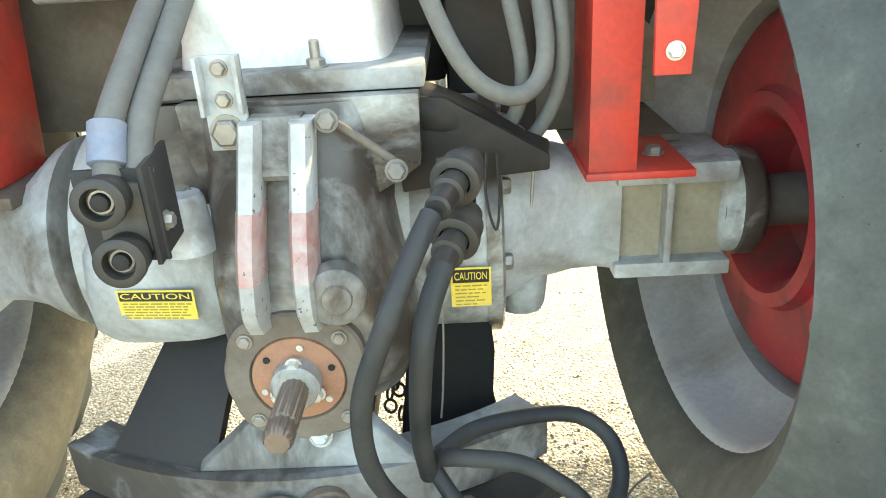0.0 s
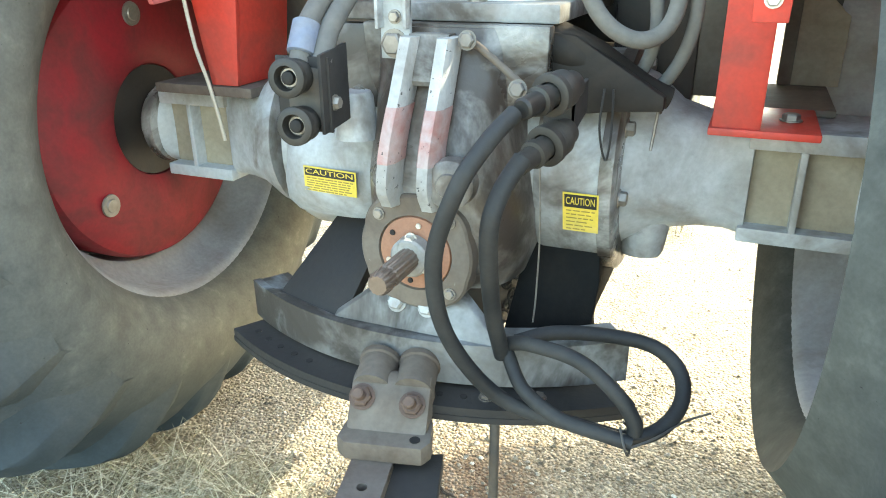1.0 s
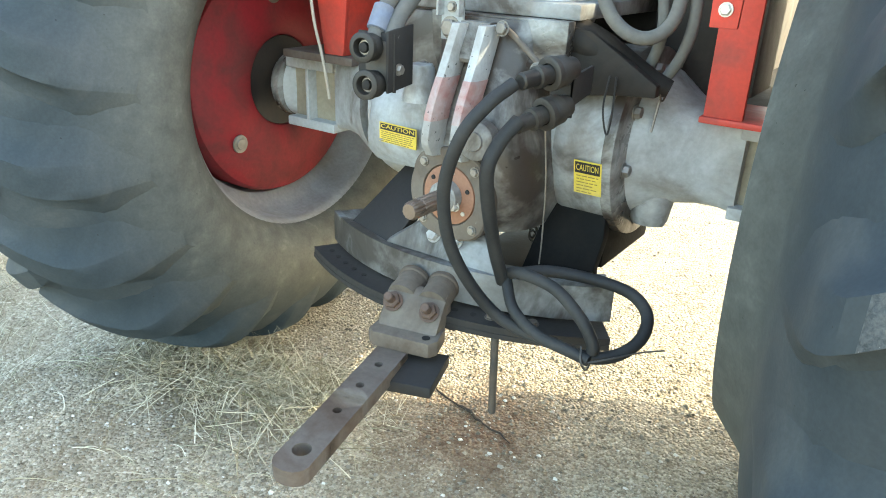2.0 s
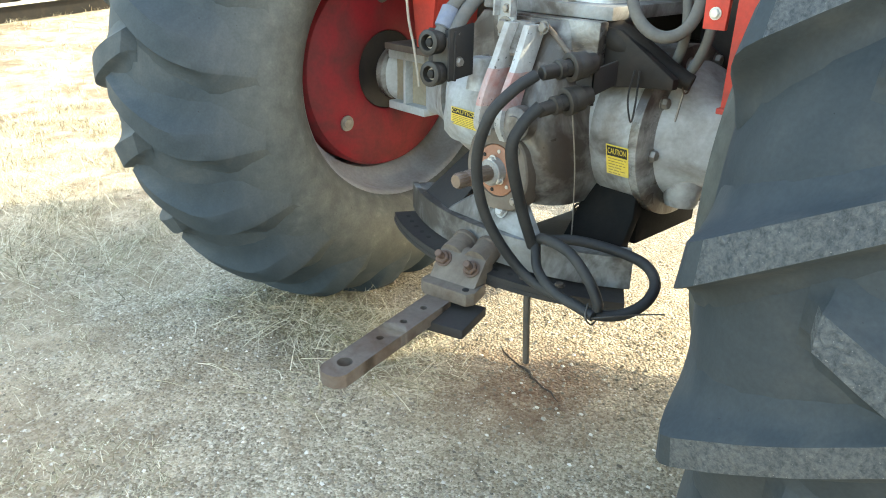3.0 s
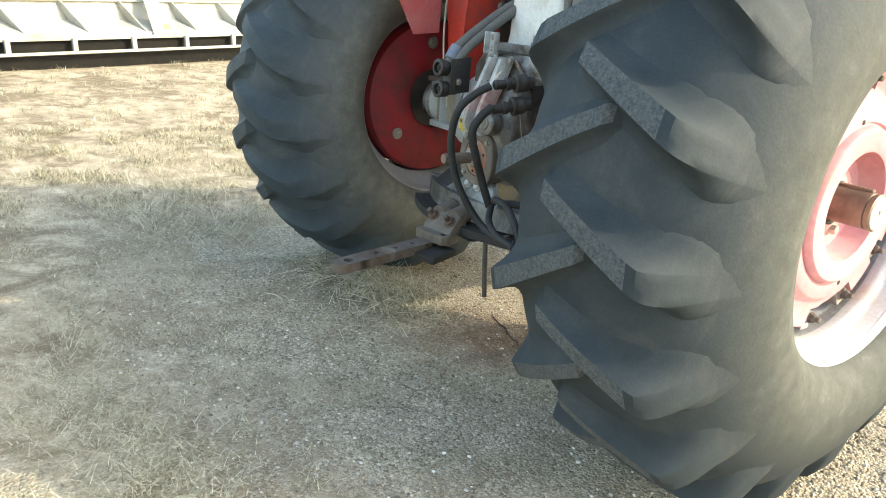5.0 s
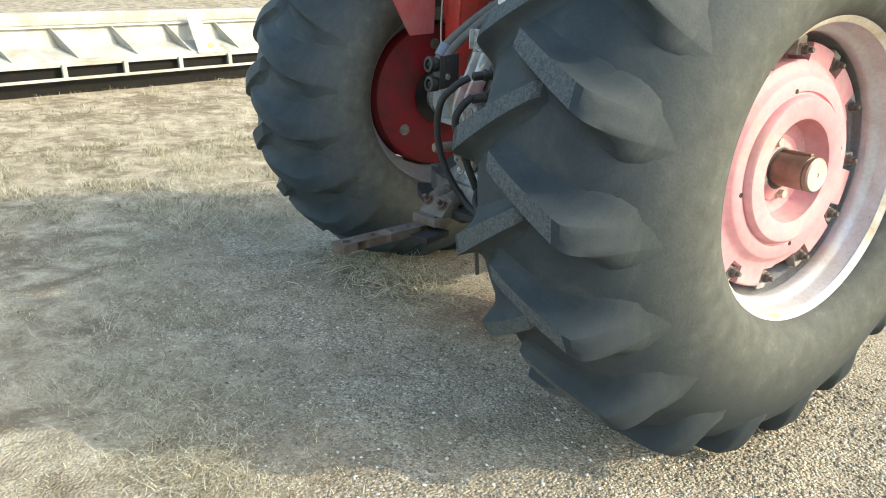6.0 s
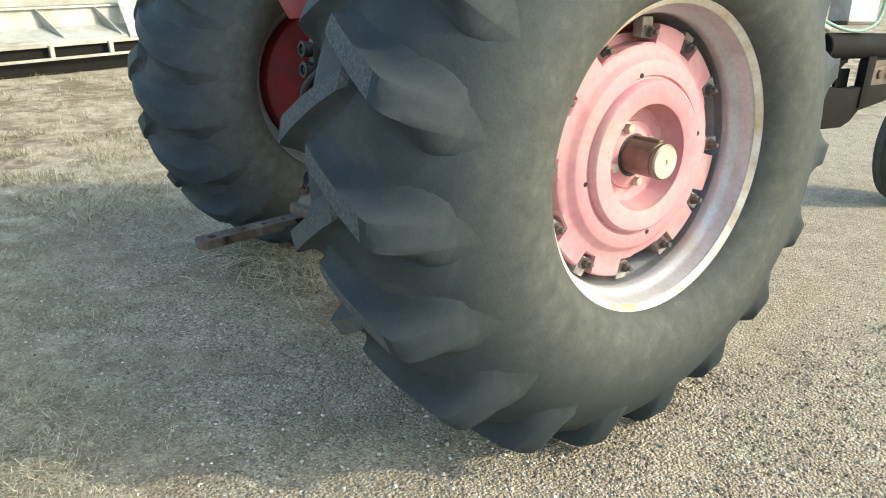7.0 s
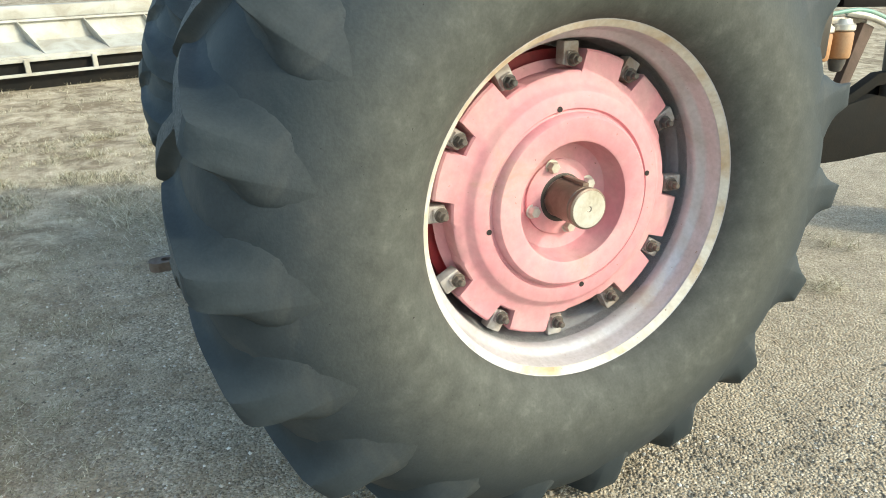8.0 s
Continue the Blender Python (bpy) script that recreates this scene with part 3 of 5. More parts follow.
def build_stalks(rng):
    """Coarse broken stalks lying in a tangle by the tyre's foot, a few strays on the gravel."""
    verts, faces = [], []

    def stalk(x, y, length, heading, r, z0, arch, forks):
        b, n, bend = len(verts), 7, rng.uniform(-0.7, 0.7)
        tip = []
        for k in range(n):
            t = k / (n - 1)
            q = Vector((x, y, height(x, y) + r + z0 * (1 - t) + arch * math.sin(math.pi * t)))
            for j in range(3):
                a = heading + 1.57
                c, s = math.cos(2.094 * j) * r * (1 - 0.6 * t), math.sin(2.094 * j) * r * (1 - 0.6 * t)
                verts.append((q.x + math.cos(a) * c, q.y + math.sin(a) * c, q.z + s))
            tip.append((q.x, q.y, heading))
            heading += bend / n + rng.uniform(-0.12, 0.12)
            x, y = x + math.cos(heading) * length / n, y + math.sin(heading) * length / n
        for k in range(n - 1):
            for j in range(3):
                a, c = b + 3 * k + j, b + 3 * k + (j + 1) % 3
                faces.append((a, c, c + 3, a + 3))
        for f in range(forks):
            fx, fy, fh = tip[rng.randrange(2, n - 1)]
            stalk(fx, fy, length * rng.uniform(0.2, 0.45), fh + rng.choice((-1, 1)) * rng.uniform(0.4, 0.9), r * 0.7, z0 * 0.6 + 0.006, arch * 0.5, 0)

    for cx, cy, sx, sy, count in ((-0.56, -0.33, 0.13, 0.07, 120), (-0.74, -0.42, 0.15, 0.09, 90), (-0.95, -0.50, 0.14, 0.09, 50), (-0.45, -0.50, 0.13, 0.09, 25), (-0.75, -0.72, 0.18, 0.10, 10)):
        for i in range(count):
            stalk(rng.gauss(cx, sx), rng.gauss(cy, sy), rng.uniform(0.07, 0.27), rng.uniform(0, 6.28), rng.uniform(0.0009, 0.0020), rng.uniform(0.0, 0.035), rng.uniform(0.0, 0.02), rng.choice((0, 1, 1, 2)))
    stalk(-0.448, -0.719, 0.31, 0.17, 0.0022, 0.0, 0.004, 1)
    stalk(-0.741, -0.829, 0.12, 0.7, 0.002, 0.0, 0.004, 1)
    ob = new("dry_stalks", mesh_of("dry_stalks", verts, faces, STALK, False))
    tagged(ob, "tangle of coarse pale dry stalks by the tyre", "straw", kind="stuff")


STRAW_HEAPS = [(-0.66, -0.36, 0.14, 0.09, 650), (-1.75, -0.72, 0.22, 0.12, 700), (-2.5, -1.12, 0.35, 0.16, 900), (-0.42, -0.28, 0.12, 0.07, 450), (-0.92, -0.42, 0.13, 0.09, 320), (-0.45, -0.47, 0.14, 0.09, 180), (-1.87, -1.05, 0.16, 0.09, 420), (-2.3, -0.78, 0.22, 0.12, 700), (-2.8, -0.70, 0.3, 0.15, 400),
               (0.45, -1.50, 0.30, 0.10, 1300), (-0.1, -1.62, 0.35, 0.12, 900), (-0.8, -1.55, 0.2, 0.1, 350), (-1.5, -1.40, 0.3, 0.15, 400), (0.24, -1.26, 0.05, 0.03, 60), (-3.1, -0.3, 0.4, 0.3, 400), (0.35, 1.9, 0.05, 0.05, 160), (-0.1, 2.45, 0.1, 0.05, 160)]


# ---- tractor ----
tractor = thing("tractor", "old red and grey farm tractor parked on gravel", "tractor")
HUB = 0.835                   # height of the rear axle
BARS = 19                     # tread bars on each half of a tyre
PITCH = 2 * math.pi / BARS
ALONG_X = Matrix.Rotation(radians(90), 4, "Y")


def tyre_radius(d, table):
    """Carcass radius at the distance d from the tyre's middle."""
    d = abs(d)
    table = table[:9]
    return float(np.interp(d, [a for a, b in table], [b for a, b in table]))


TYRE_SIDE = [(0.0, 0.818), (0.07, 0.815), (0.13, 0.807), (0.18, 0.792), (0.22, 0.767), (0.26, 0.724), (0.292, 0.672), (0.318, 0.612), (0.334, 0.55), (0.334, 0.49), (0.315, 0.44)]
BAR_TOP = [(-0.055, 0.848), (-0.03, 0.851), (0.02, 0.854), (0.06, 0.855), (0.10, 0.855), (0.14, 0.854), (0.18, 0.852), (0.208, 0.850), (0.230, 0.845), (0.245, 0.833), (0.257, 0.813), (0.267, 0.788), (0.276, 0.757), (0.285, 0.720), (0.294, 0.685), (0.304, 0.650), (0.314, 0.620)]


LEFT_SIDE = [(0.0, 0.822), (0.07, 0.816), (0.13, 0.801), (0.18, 0.776), (0.22, 0.740), (0.26, 0.692), (0.295, 0.645), (0.322, 0.598), (0.338, 0.55), (0.336, 0.49), (0.315, 0.44)]
LEFT_TOP = [(-0.055, 0.846), (-0.03, 0.850), (0.02, 0.853), (0.06, 0.852), (0.10, 0.848), (0.14, 0.841), (0.18, 0.829), (0.206, 0.816), (0.224, 0.803), (0.239, 0.788), (0.255, 0.767), (0.272, 0.738), (0.287, 0.704), (0.298, 0.676), (0.308, 0.648), (0.316, 0.624), (0.326, 0.600)]


CREST = -0.95       # where the shoulder of a bar peaks across its width


def lug_mesh(side, bar_top, start, broad, flank, tread):
    """One tread bar: starts past the middle, sweeps round to a blunt shoulder and runs out as a ridge down the sidewall."""
    verts, faces = [], []

    def put(d, r, off, ang):
        a = ang + off / 0.8
        verts.append((d, -r * math.cos(a), r * math.sin(a)))

    shape = ((3.4, -0.15), (2.9, -0.02), (2.5, 0.04), (2.05, 0.13), (1.6, 0.30), (1.26, 0.58), (1.06, 0.90), (0.95, 1.0), (0.4, 1.0), (-0.4, 1.0), (-0.95, 1.0), (-1.06, 0.90), (-1.22, 0.58), (-1.5, 0.28), (-1.9, 0.11), (-2.3, 0.03), (-2.65, -0.02), (-3.0, -0.15))
    w = len(shape)
    # end facing the other half, then along the bar
    tops = [(d, r) for d, r in [(-0.092, 0.845), (-0.075, 0.846)] + bar_top if d > start + 0.008]
    rows = [(start - 0.016, None, 0.75), (start, 0.830, 0.80)] + [(d, r, 1.0) for d, r in tops]
    for i, (d, top, k) in enumerate(rows):
        base = tyre_radius(d, side)
        top = base + 0.001 if top is None else top
        if d > 0.285:
            base -= 0.005
        ang = -radians(31.0) * (max(d, start) + 0.05)
        melt = min(1.0, max(0.0, (d - 0.235) / 0.05))
        half = k * (0.0215 + 0.007 * min(1.0, max(0.0, (d + 0.05) / 0.28)) + 0.004 * melt) * broad * (1.0 - 0.3 * min(1.0, max(0.0, (d - 0.265) / 0.05)))
        reach = (1.0 + 0.25 * min(1.0, max(0.0, (d - 0.09) / 0.13))) * (1.0 - 0.25 * min(1.0, max(0.0, (d - 0.255) / 0.045)))
        for off, up in shape:
            side_off = abs(off) - 1.06
            if side_off > 0:
                off = math.copysign(1.06 + side_off * reach, off)
            far = 2.9 * reach
            slope = 1.0 - (off - CREST) / (far - CREST) if off > CREST else 1.0 - (CREST - off) / (far + CREST)
            round_up = max(0.0, slope) ** 1.25 - 0.02
            up = up + melt * (round_up - up) if up > 0 else up
            lift = up * (top - base) if up > 0 else 0.13 * up
            wob = 0.0022 * noise.noise((d * 45.0, off * 2.5, 5.0)) if up > 0.85 else 0.0
            put(d, base + lift + wob, off * half, ang)
    for i in range(len(rows) - 1):
        for k in range(w - 1):
            a, b = i * w + k, (i + 1) * w + k
            faces.append((a, b, b + 1, a + 1))
    me = mesh_of("tread_lug", verts, faces, flank)
    me.materials.append(tread)
    worn = [1 if 7 <= p.index % (w - 1) <= 9 and p.index // (w - 1) >= 1 and rows[p.index // (w - 1)][0] < 0.2 else 0 for p in me.polygons]
    me.polygons.foreach_set("material_index", worn)
    return me


def disc_edge(a):
    """Outer radius of the cast wheel centre by angle: tabs, clamp notches and four wide gaps."""
    g = (math.degrees(a) - 15.0 + 45.0) % 90.0 - 45.0
    c = (math.degrees(a) - 0.0 + 15.0) % 30.0 - 15.0
    r = 0.336
    if abs(g) < 10.5:
        r = 0.286
    elif abs(c) < 5.2:
        r = 0.290
    return r


def rear_wheel(x, y, out, phase, yaw, size, label):
    """A rear wheel whose outer side faces out (+1 or -1) along x."""
    wheel = new("rear_wheel")
    wheel.parent = tractor
    wheel.location = (x, y, HUB)
    wheel.scale = (1, size, size)
    wheel.rotation_euler.z = radians(yaw)
    wheel["label"] = label
    turn = Matrix.Diagonal((out, 1, 1, 1))      # mirrored shapes for the far side
    ax = turn @ ALONG_X                          # local z of a lathe runs outwards
    # local angle of a lathe: x -> -z, y -> y
    right = [(0.264, 0.394), (0.290, 0.410)] + (TYRE_SIDE if out > 0 else LEFT_SIDE)[::-1]
    prof = [(-a, b) for a, b in right] + right[::-1][1:]
    slim = 0.81 if out > 0 else 1.0
    wide, tall = (1.0, 1.006) if out > 0 else (1.04, 1.0)
    prof = [(a * (wide if b > 0.5 and a > 0 else slim if b > 0.5 else 1), b * (tall if b > 0.5 else 1.04 if a < 0 and b < 0.45 else 1)) for a, b in prof]
    part("tyre", lathe(prof, 120, ax, closed=True), RUBBER if out > 0 else MUDDY_RUBBER, wheel, "dusty black tractor tyre with worn deep tread bars")
    for side in (1, -1):
        me = LUGS[(out, side)]
        for k in range(BARS):
            a = radians(phase if side * out > 0 else phase + 9.6) + k * PITCH
            low = abs((math.degrees(a) + 90.0 - 6.0 + 180.0) % 360.0 - 180.0)          # degrees from the foot of the tyre
            press = 0.034 * max(0.0, 1.0 - (low / 42.0) ** 2)
            grow = tall - press
            part("tread_lug", me, None, wheel, "", Matrix.Rotation(-a, 4, "X") @ Matrix.Diagonal((wide if side * out > 0 else slim, grow, grow, 1)))
    rim = [(-0.276, 0.408), (-0.269, 0.410), (-0.257, 0.397), (-0.243, 0.389), (-0.18, 0.383), (-0.15, 0.371), (-0.12, 0.350), (0.08, 0.348), (0.100, 0.364), (0.125, 0.370), (0.15, 0.381),
           (0.240, 0.387), (0.255, 0.396), (0.268, 0.410), (0.275, 0.408), (0.275, 0.400), (0.262, 0.389), (0.246, 0.382), (0.224, 0.3805), (0.212, 0.374), (0.203, 0.364), (0.190, 0.360), (0.172, 0.362), (0.150, 0.359), (0.127, 0.357), (0.105, 0.354),
           (0.083, 0.339), (-0.122, 0.341), (-0.152, 0.361), (-0.18, 0.373), (-0.243, 0.379), (-0.259, 0.387), (-0.274, 0.400)]
    outer_rim = [(h, r) for h, r in rim if h > 0] + [(0.0, 0.340), (0.0, 0.349)]
    inner_rim = [(-0.002, 0.349)] + [(h, r) for h, r in rim[6::-1]] + [(h, r) for h, r in rim[:21:-1]] + [(-0.002, 0.340)]
    # Left wheel and inner halves take the rim colour darkened for shade.
    part("rim", lathe(outer_rim, 128, ax, closed=True), RIM if out > 0 else RIM_SHADED, wheel, "silver steel rim with rust-stained edge")
    inner_rim = [(h, r + 0.018 * min(1.0, max(0.0, (-h - 0.10) / 0.08))) for h, r in inner_rim]
    part("rim", lathe(inner_rim, 128, ax, closed=True), RIM_SHADED, wheel, "dusty inner half of the rim, coloured darker for shade")
    part("rim_lip", lathe([(0.260, 0.3850), (0.2735, 0.3985), (0.2768, 0.4035), (0.2765, 0.4095), (0.2685, 0.4118), (0.262, 0.405)], 128, ax, closed=True), LIP_CREAM if out > 0 else RIM_SHADED, wheel, "cream rim edge with rust stains")
    # cast centre: outer face
    face = [(0.111, 0.31), (0.113, 0.338), (0.169, 0.338), (0.174, 0.333), (0.177, 0.268), (0.183, 0.258), (0.193, 0.250), (0.197, 0.244), (0.198, 0.212), (0.192, 0.208), (0.193, 0.203),
            (0.209, 0.199), (0.214, 0.193), (0.214, 0.147), (0.211, 0.141), (0.166, 0.134), (0.150, 0.126), (0.145, 0.114), (0.145, 0.048)]

    def wave(a, i):
        return disc_edge(a) / 0.338 if 1 <= i <= 3 else 1.0

    part("wheel_disc", lathe(face, 240, ax, wave), RED_FADED if out > 0 else RED_DEEP, wheel, "sun-bleached pink cast wheel centre")
    back = [(0.09, 0.33), (-0.075, 0.334), (-0.105, 0.325), (-0.125, 0.300), (-0.138, 0.22), (-0.138, 0.192), (-0.158, 0.184), (-0.160, 0.160), (-0.140, 0.142), (-0.05, 0.125), (-0.02, 0.085), (-0.02, 0.05)] if out > 0 else [(0.05, 0.33), (-0.14, 0.334), (-0.165, 0.325), (-0.18, 0.300), (-0.188, 0.20), (-0.187, 0.142), (-0.178, 0.130), (-0.150, 0.128), (-0.150, 0.05)]
    part("inner_plate", lathe(back, 96, ax), RED_DEEP, wheel, "deep red dusty inner face of the wheel")
    part("hub_flange", lathe([(0.137, 0.092), (0.151, 0.090), (0.153, 0.075), (0.159, 0.058), (0.159, 0.046)], 48, ax), RED_FADED, wheel)
    part("axle_shaft", lathe([(-0.235, 0.045), (0.10, 0.045)], 40, ax), DARK_IRON, wheel, "dark steel axle shaft")
    # Black lining paints the shade inside the hollow round the axle.
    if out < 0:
        part("hub_cavity", lathe([(-0.174, 0.127), (-0.153, 0.125), (-0.153, 0.046)], 64, ax), GREASE_BLACK, wheel, "hollow round the axle, coloured black for its shade")
    part("axle_end", lathe([(0.10, 0.046), (0.247, 0.046), (0.249, 0.043), (0.251, 0.043), (0.253, 0.047), (0.263, 0.047), (0.266, 0.043), (0.266, 0.006), (0.262, 0.004)], 40, ax), SHAFT, wheel, "brown oiled axle shaft end")
    part("seal_gap", lathe([(0.1592, 0.0465), (0.1602, 0.048), (0.1602, 0.0565), (0.1592, 0.058)], 40, ax, closed=True), GREASE_BLACK, wheel, "dark greasy ring round the shaft")
    part("end_cap", lathe([(0.265, 0.043), (0.267, 0.042), (0.267, 0.007), (0.264, 0.006)], 40, ax), BRIGHT, wheel, "bright machined end with centre hole")
    part("key", box(-0.006, 0.006, -0.008, 0.008, 0.151, 0.241, 0.002, ax @ Matrix.Translation((-0.047, 0.006, 0))), SHAFT, wheel)
    for k in range(4):
        a = radians(20 + 90 * k)
        p = turn @ Vector((0.151, 0.078 * math.cos(a), 0.078 * math.sin(a)))
        part("hub_bolt", bolt_bm(p, (out, 0, 0), 0.014, 0.018), BRIGHT, wheel, "bright hub bolt")
    for k in range(4):
        a = radians(12 + 90 * k)
        p = turn @ Vector((0.1975, 0.216 * math.cos(a), 0.216 * math.sin(a)))
        part("hole", lathe([(0, 0.0065), (0.0015, 0.0065)], 14, aim(p, p + Vector((out, 0, 0)))), HOLE, wheel)
    # clamps with nuts that hold the rim
    for k in range(12):
        a = radians(90 + 30 * k)
        m = turn @ Matrix.Rotation(a, 4, "X")
        w = join(box(0.130, 0.163, 0.300, 0.352, -0.020, 0.020, 0.006), box(0.148, 0.172, 0.299, 0.332, -0.015, 0.015, 0.008))
        w.transform(m)
        c = part("rim_clamp", w, CAST_GREY, wheel, "grey cast rim clamp")
        p = m @ Vector((0.171, 0.314, 0))
        part("clamp_nut", bolt_bm(p, (out, 0, 0), 0.013, 0.014, 0.010), DARK_IRON, wheel)
    # bolt on the inner face
    for k in range(3):
        a = radians(218 + 120 * k)
        p = turn @ Vector((-0.188 if out < 0 else -0.134, 0.245 * math.cos(a), 0.245 * math.sin(a)))
        part("plug", lathe([(0, 0.026), (0.004, 0.025), (0.005, 0.016), (0.008, 0.014), (0.008, 0.004)], 20, aim(p, p + Vector((-out, 0, 0)))), WORN_STEEL, wheel, "dull steel plug in the wheel centre")
    return wheel


def mirrored(lug):
    me = mesh_of("tread_lug", [(-v.co.x, v.co.y, v.co.z) for v in lug.vertices], [tuple(reversed(p.vertices)) for p in lug.polygons], lug.materials[0])
    me.materials.append(lug.materials[1])
    me.polygons.foreach_set("material_index", [p.material_index for p in lug.polygons])
    return me


lug_a, lug_b = lug_mesh(TYRE_SIDE, BAR_TOP, -0.040, 1.0, RUBBER, LUG_RUBBER), lug_mesh(TYRE_SIDE, BAR_TOP, -0.108, 1.0, RUBBER, LUG_RUBBER)
lug_c = lug_mesh(LEFT_SIDE, LEFT_TOP, -0.064, 1.3, MUDDY_RUBBER, MUDDY_RUBBER)
LUGS = {(1, 1): lug_a, (1, -1): mirrored(lug_b), (-1, 1): lug_c, (-1, -1): mirrored(lug_c)}
rear_wheel(0.985, 0.0, 1, 4.6, 3.5, 1.0, "large rear tractor wheel with sun-bleached pink centre")
rear_wheel(-0.935, -0.035, -1, 10.0, 3.0, 1.02, "large rear tractor wheel with dusty red centre")
# Unseen plate, added to keep sun and sky off the left disc and castings.
part("shade_deck", box(-0.70, 0.74, -0.16, 1.65, 1.62, 1.66, 0.006), DARK_IRON, tractor, "unseen platform added to shade the rear")

# rear axle and castings
AX = 0.845
def along_x(profile, segs=48, cy=0.0, cz=AX):
    return lathe([(h, r) for h, r in profile], segs, Matrix.Translation((0, cy, cz)) @ ALONG_X)


part("differential_housing", along_x([(-0.27, 0.15), (-0.268, 0.188), (-0.25, 0.194), (0.325, 0.194), (0.345, 0.188), (0.348, 0.15)], 64), GREY_PAINT, tractor, "grey painted cast drum of the rear axle")
def trumpet(s, xs):
    """Axle trumpet: round at the joint, square-shouldered at the pads, bell at the wheel; s is its side."""
    secs = []
    for x, hy, hz, p, cz in xs:
        secs.append([(x, y, z) for y, z in rounded(0.0, cz, hy, hz, p, 40)])
    return loft(secs)


NECK = ((0.376, 0.165, 0.165, 2.0, AX), (0.40, 0.150, 0.155, 2.2, AX), (0.45, 0.115, 0.112, 3.0, AX - 0.004), (0.50, 0.086, 0.098, 4.5, AX - 0.006), (0.545, 0.070, 0.094, 6.0, AX - 0.010))
PADS = ((0.008, 0.066, 0.098, 6.0, AX - 0.014), (0.011, 0.035, 0.08, 6.0, AX - 0.014), (0.172, 0.035, 0.08, 4.0, AX - 0.014), (0.188, 0.070, 0.085, 2.2, AX - 0.015), (0.207, 0.088, 0.090, 2.0, AX - 0.01),
        (0.228, 0.086, 0.088, 2.0, AX - 0.01), (0.234, 0.06, 0.06, 2.0, AX - 0.01), (0.238, 0.04, 0.04, 2.0, AX - 0.01))
right_axle = part("axle_housing", trumpet(1, NECK + tuple((0.570 + x, *rest) for x, *rest in PADS)), GREY_PAINT, tractor, "tapered grey axle trumpet")
right_axle.location.y += 0.024
left_axle = part("axle_housing", trumpet(-1, [(0.062 - x, *rest) for x, *rest in NECK + tuple((0.545 + x, *rest) for x, *rest in PADS)]), GREY_PAINT, tractor, "tapered grey axle trumpet")
for s, axle, x0, x1 in ((1, right_axle, 0.568, 0.762), (-1, left_axle, -0.666, -0.486)):
    for nm, z0, z1 in (("top_pad", 0.895, 0.930), ("bottom_pad", 0.730, 0.757)):
        part(nm, box(x0, x1, -0.078, 0.10, z0, z1, 0.005), GREY_PAINT, axle)
    part("web_panel", box(x0 + 0.004, x1 - 0.004, -0.045, -0.036, 0.750, 0.897, 0.002), DUSTY_TAN, axle, "dust-brown recess between the pads")
    xm = (x0 + x1) / 2 - 0.01
    part("web", box(xm - 0.006, xm + 0.006, -0.077, 0.09, 0.750, 0.897, 0.003), GREY_PAINT, axle)
    for xb in (x0 + 0.035, x1 - 0.04):
        part("bolt_hole", lathe([(0, 0.009), (0.0012, 0.009)], 14, Matrix.Translation((xb, -0.060, 0.7524))), HOLE, axle)

for axle, sgn, at in ((right_axle, 1, 0.030), (left_axle, -1, 0.062)):
    sleeve = [(0.742, 0.080), (0.748, 0.094), (0.772, 0.095), (0.782, 0.088), (0.788, 0.070), (0.790, 0.05)]
    part("axle_bell", lathe([(at + sgn * h, r) for h, r in sleeve], 48, Matrix.Translation((0, 0, AX - 0.01)) @ ALONG_X), GREASY, axle, "grease-stained end of the axle housing")

# red posts standing on the axle pads
def red_post(x0, x1, s):
    post = part("fender_post", join(box(x0, x1, -0.121, -0.109, 0.943, 1.62, 0.002), box(x0, x0 + 0.010, -0.109, 0.03, 0.943, 1.62, 0.002)) if s > 0 else
                join(prism([(x0 + 0.055, -0.118, 0.953), (x1 - 0.030, -0.118, 0.953), (x1 + 0.04, -0.118, 1.62), (x0 - 0.05, -0.118, 1.62)], (0, 0.012, 0), 0.002), prism([(x1 - 0.040, -0.106, 0.953), (x1 - 0.040, 0.06, 0.953), (x1 + 0.03, 0.06, 1.62), (x1 + 0.03, -0.106, 1.62)], (0.010, 0, 0), 0.002)), RED_PAINT, tractor, "red painted steel post")
    return post


post_r = red_post(0.508, 0.580, 1)
part("foot_plate", box(0.503, 0.667, -0.130, 0.07, 0.9315, 0.944, 0.003), RED_PAINT, post_r)
part("foot_bolt", bolt_bm((0.625, -0.04, 0.945), (0, 0, 1), 0.014, 0.012), WORN_STEEL, post_r)
part("brace", prism([(0.545, -0.315, 1.12), (0.588, -0.315, 1.12), (0.60, -0.315, 1.50), (0.535, -0.315, 1.50)], (0, 0.010, 0), 0.002), RED_PAINT, post_r)
part("brace_bolt", bolt_bm((0.567, -0.316, 1.148), (0, -1, 0), 0.009, 0.007), BRIGHT, post_r)
part("fender_panel", box(0.632, 0.72, 0.32, 0.328, 0.945, 1.60, 0.002), DUSTY_TAN, post_r, "dusty tan inner fender panel")
part("fender_edge", box(0.606, 0.632, 0.31, 0.334, 0.945, 1.60, 0.004), DUSTY_BROWN, post_r, "dusty brown upright of the fender")
part("fender_tie", box(0.50, 0.70, 0.07, 0.33, 0.932, 0.944, 0.002), DUSTY_BROWN, post_r)
post_l = red_post(-0.53, -0.38, -1)
part("fender_flange", prism([(-0.386, -0.352, 1.128), (-0.386, -0.240, 1.139), (-0.386, -0.235, 1.60), (-0.386, -0.62, 1.60)], (0.010, 0, 0), 0.002), RED_WORN, post_l, "worn red fender flange")
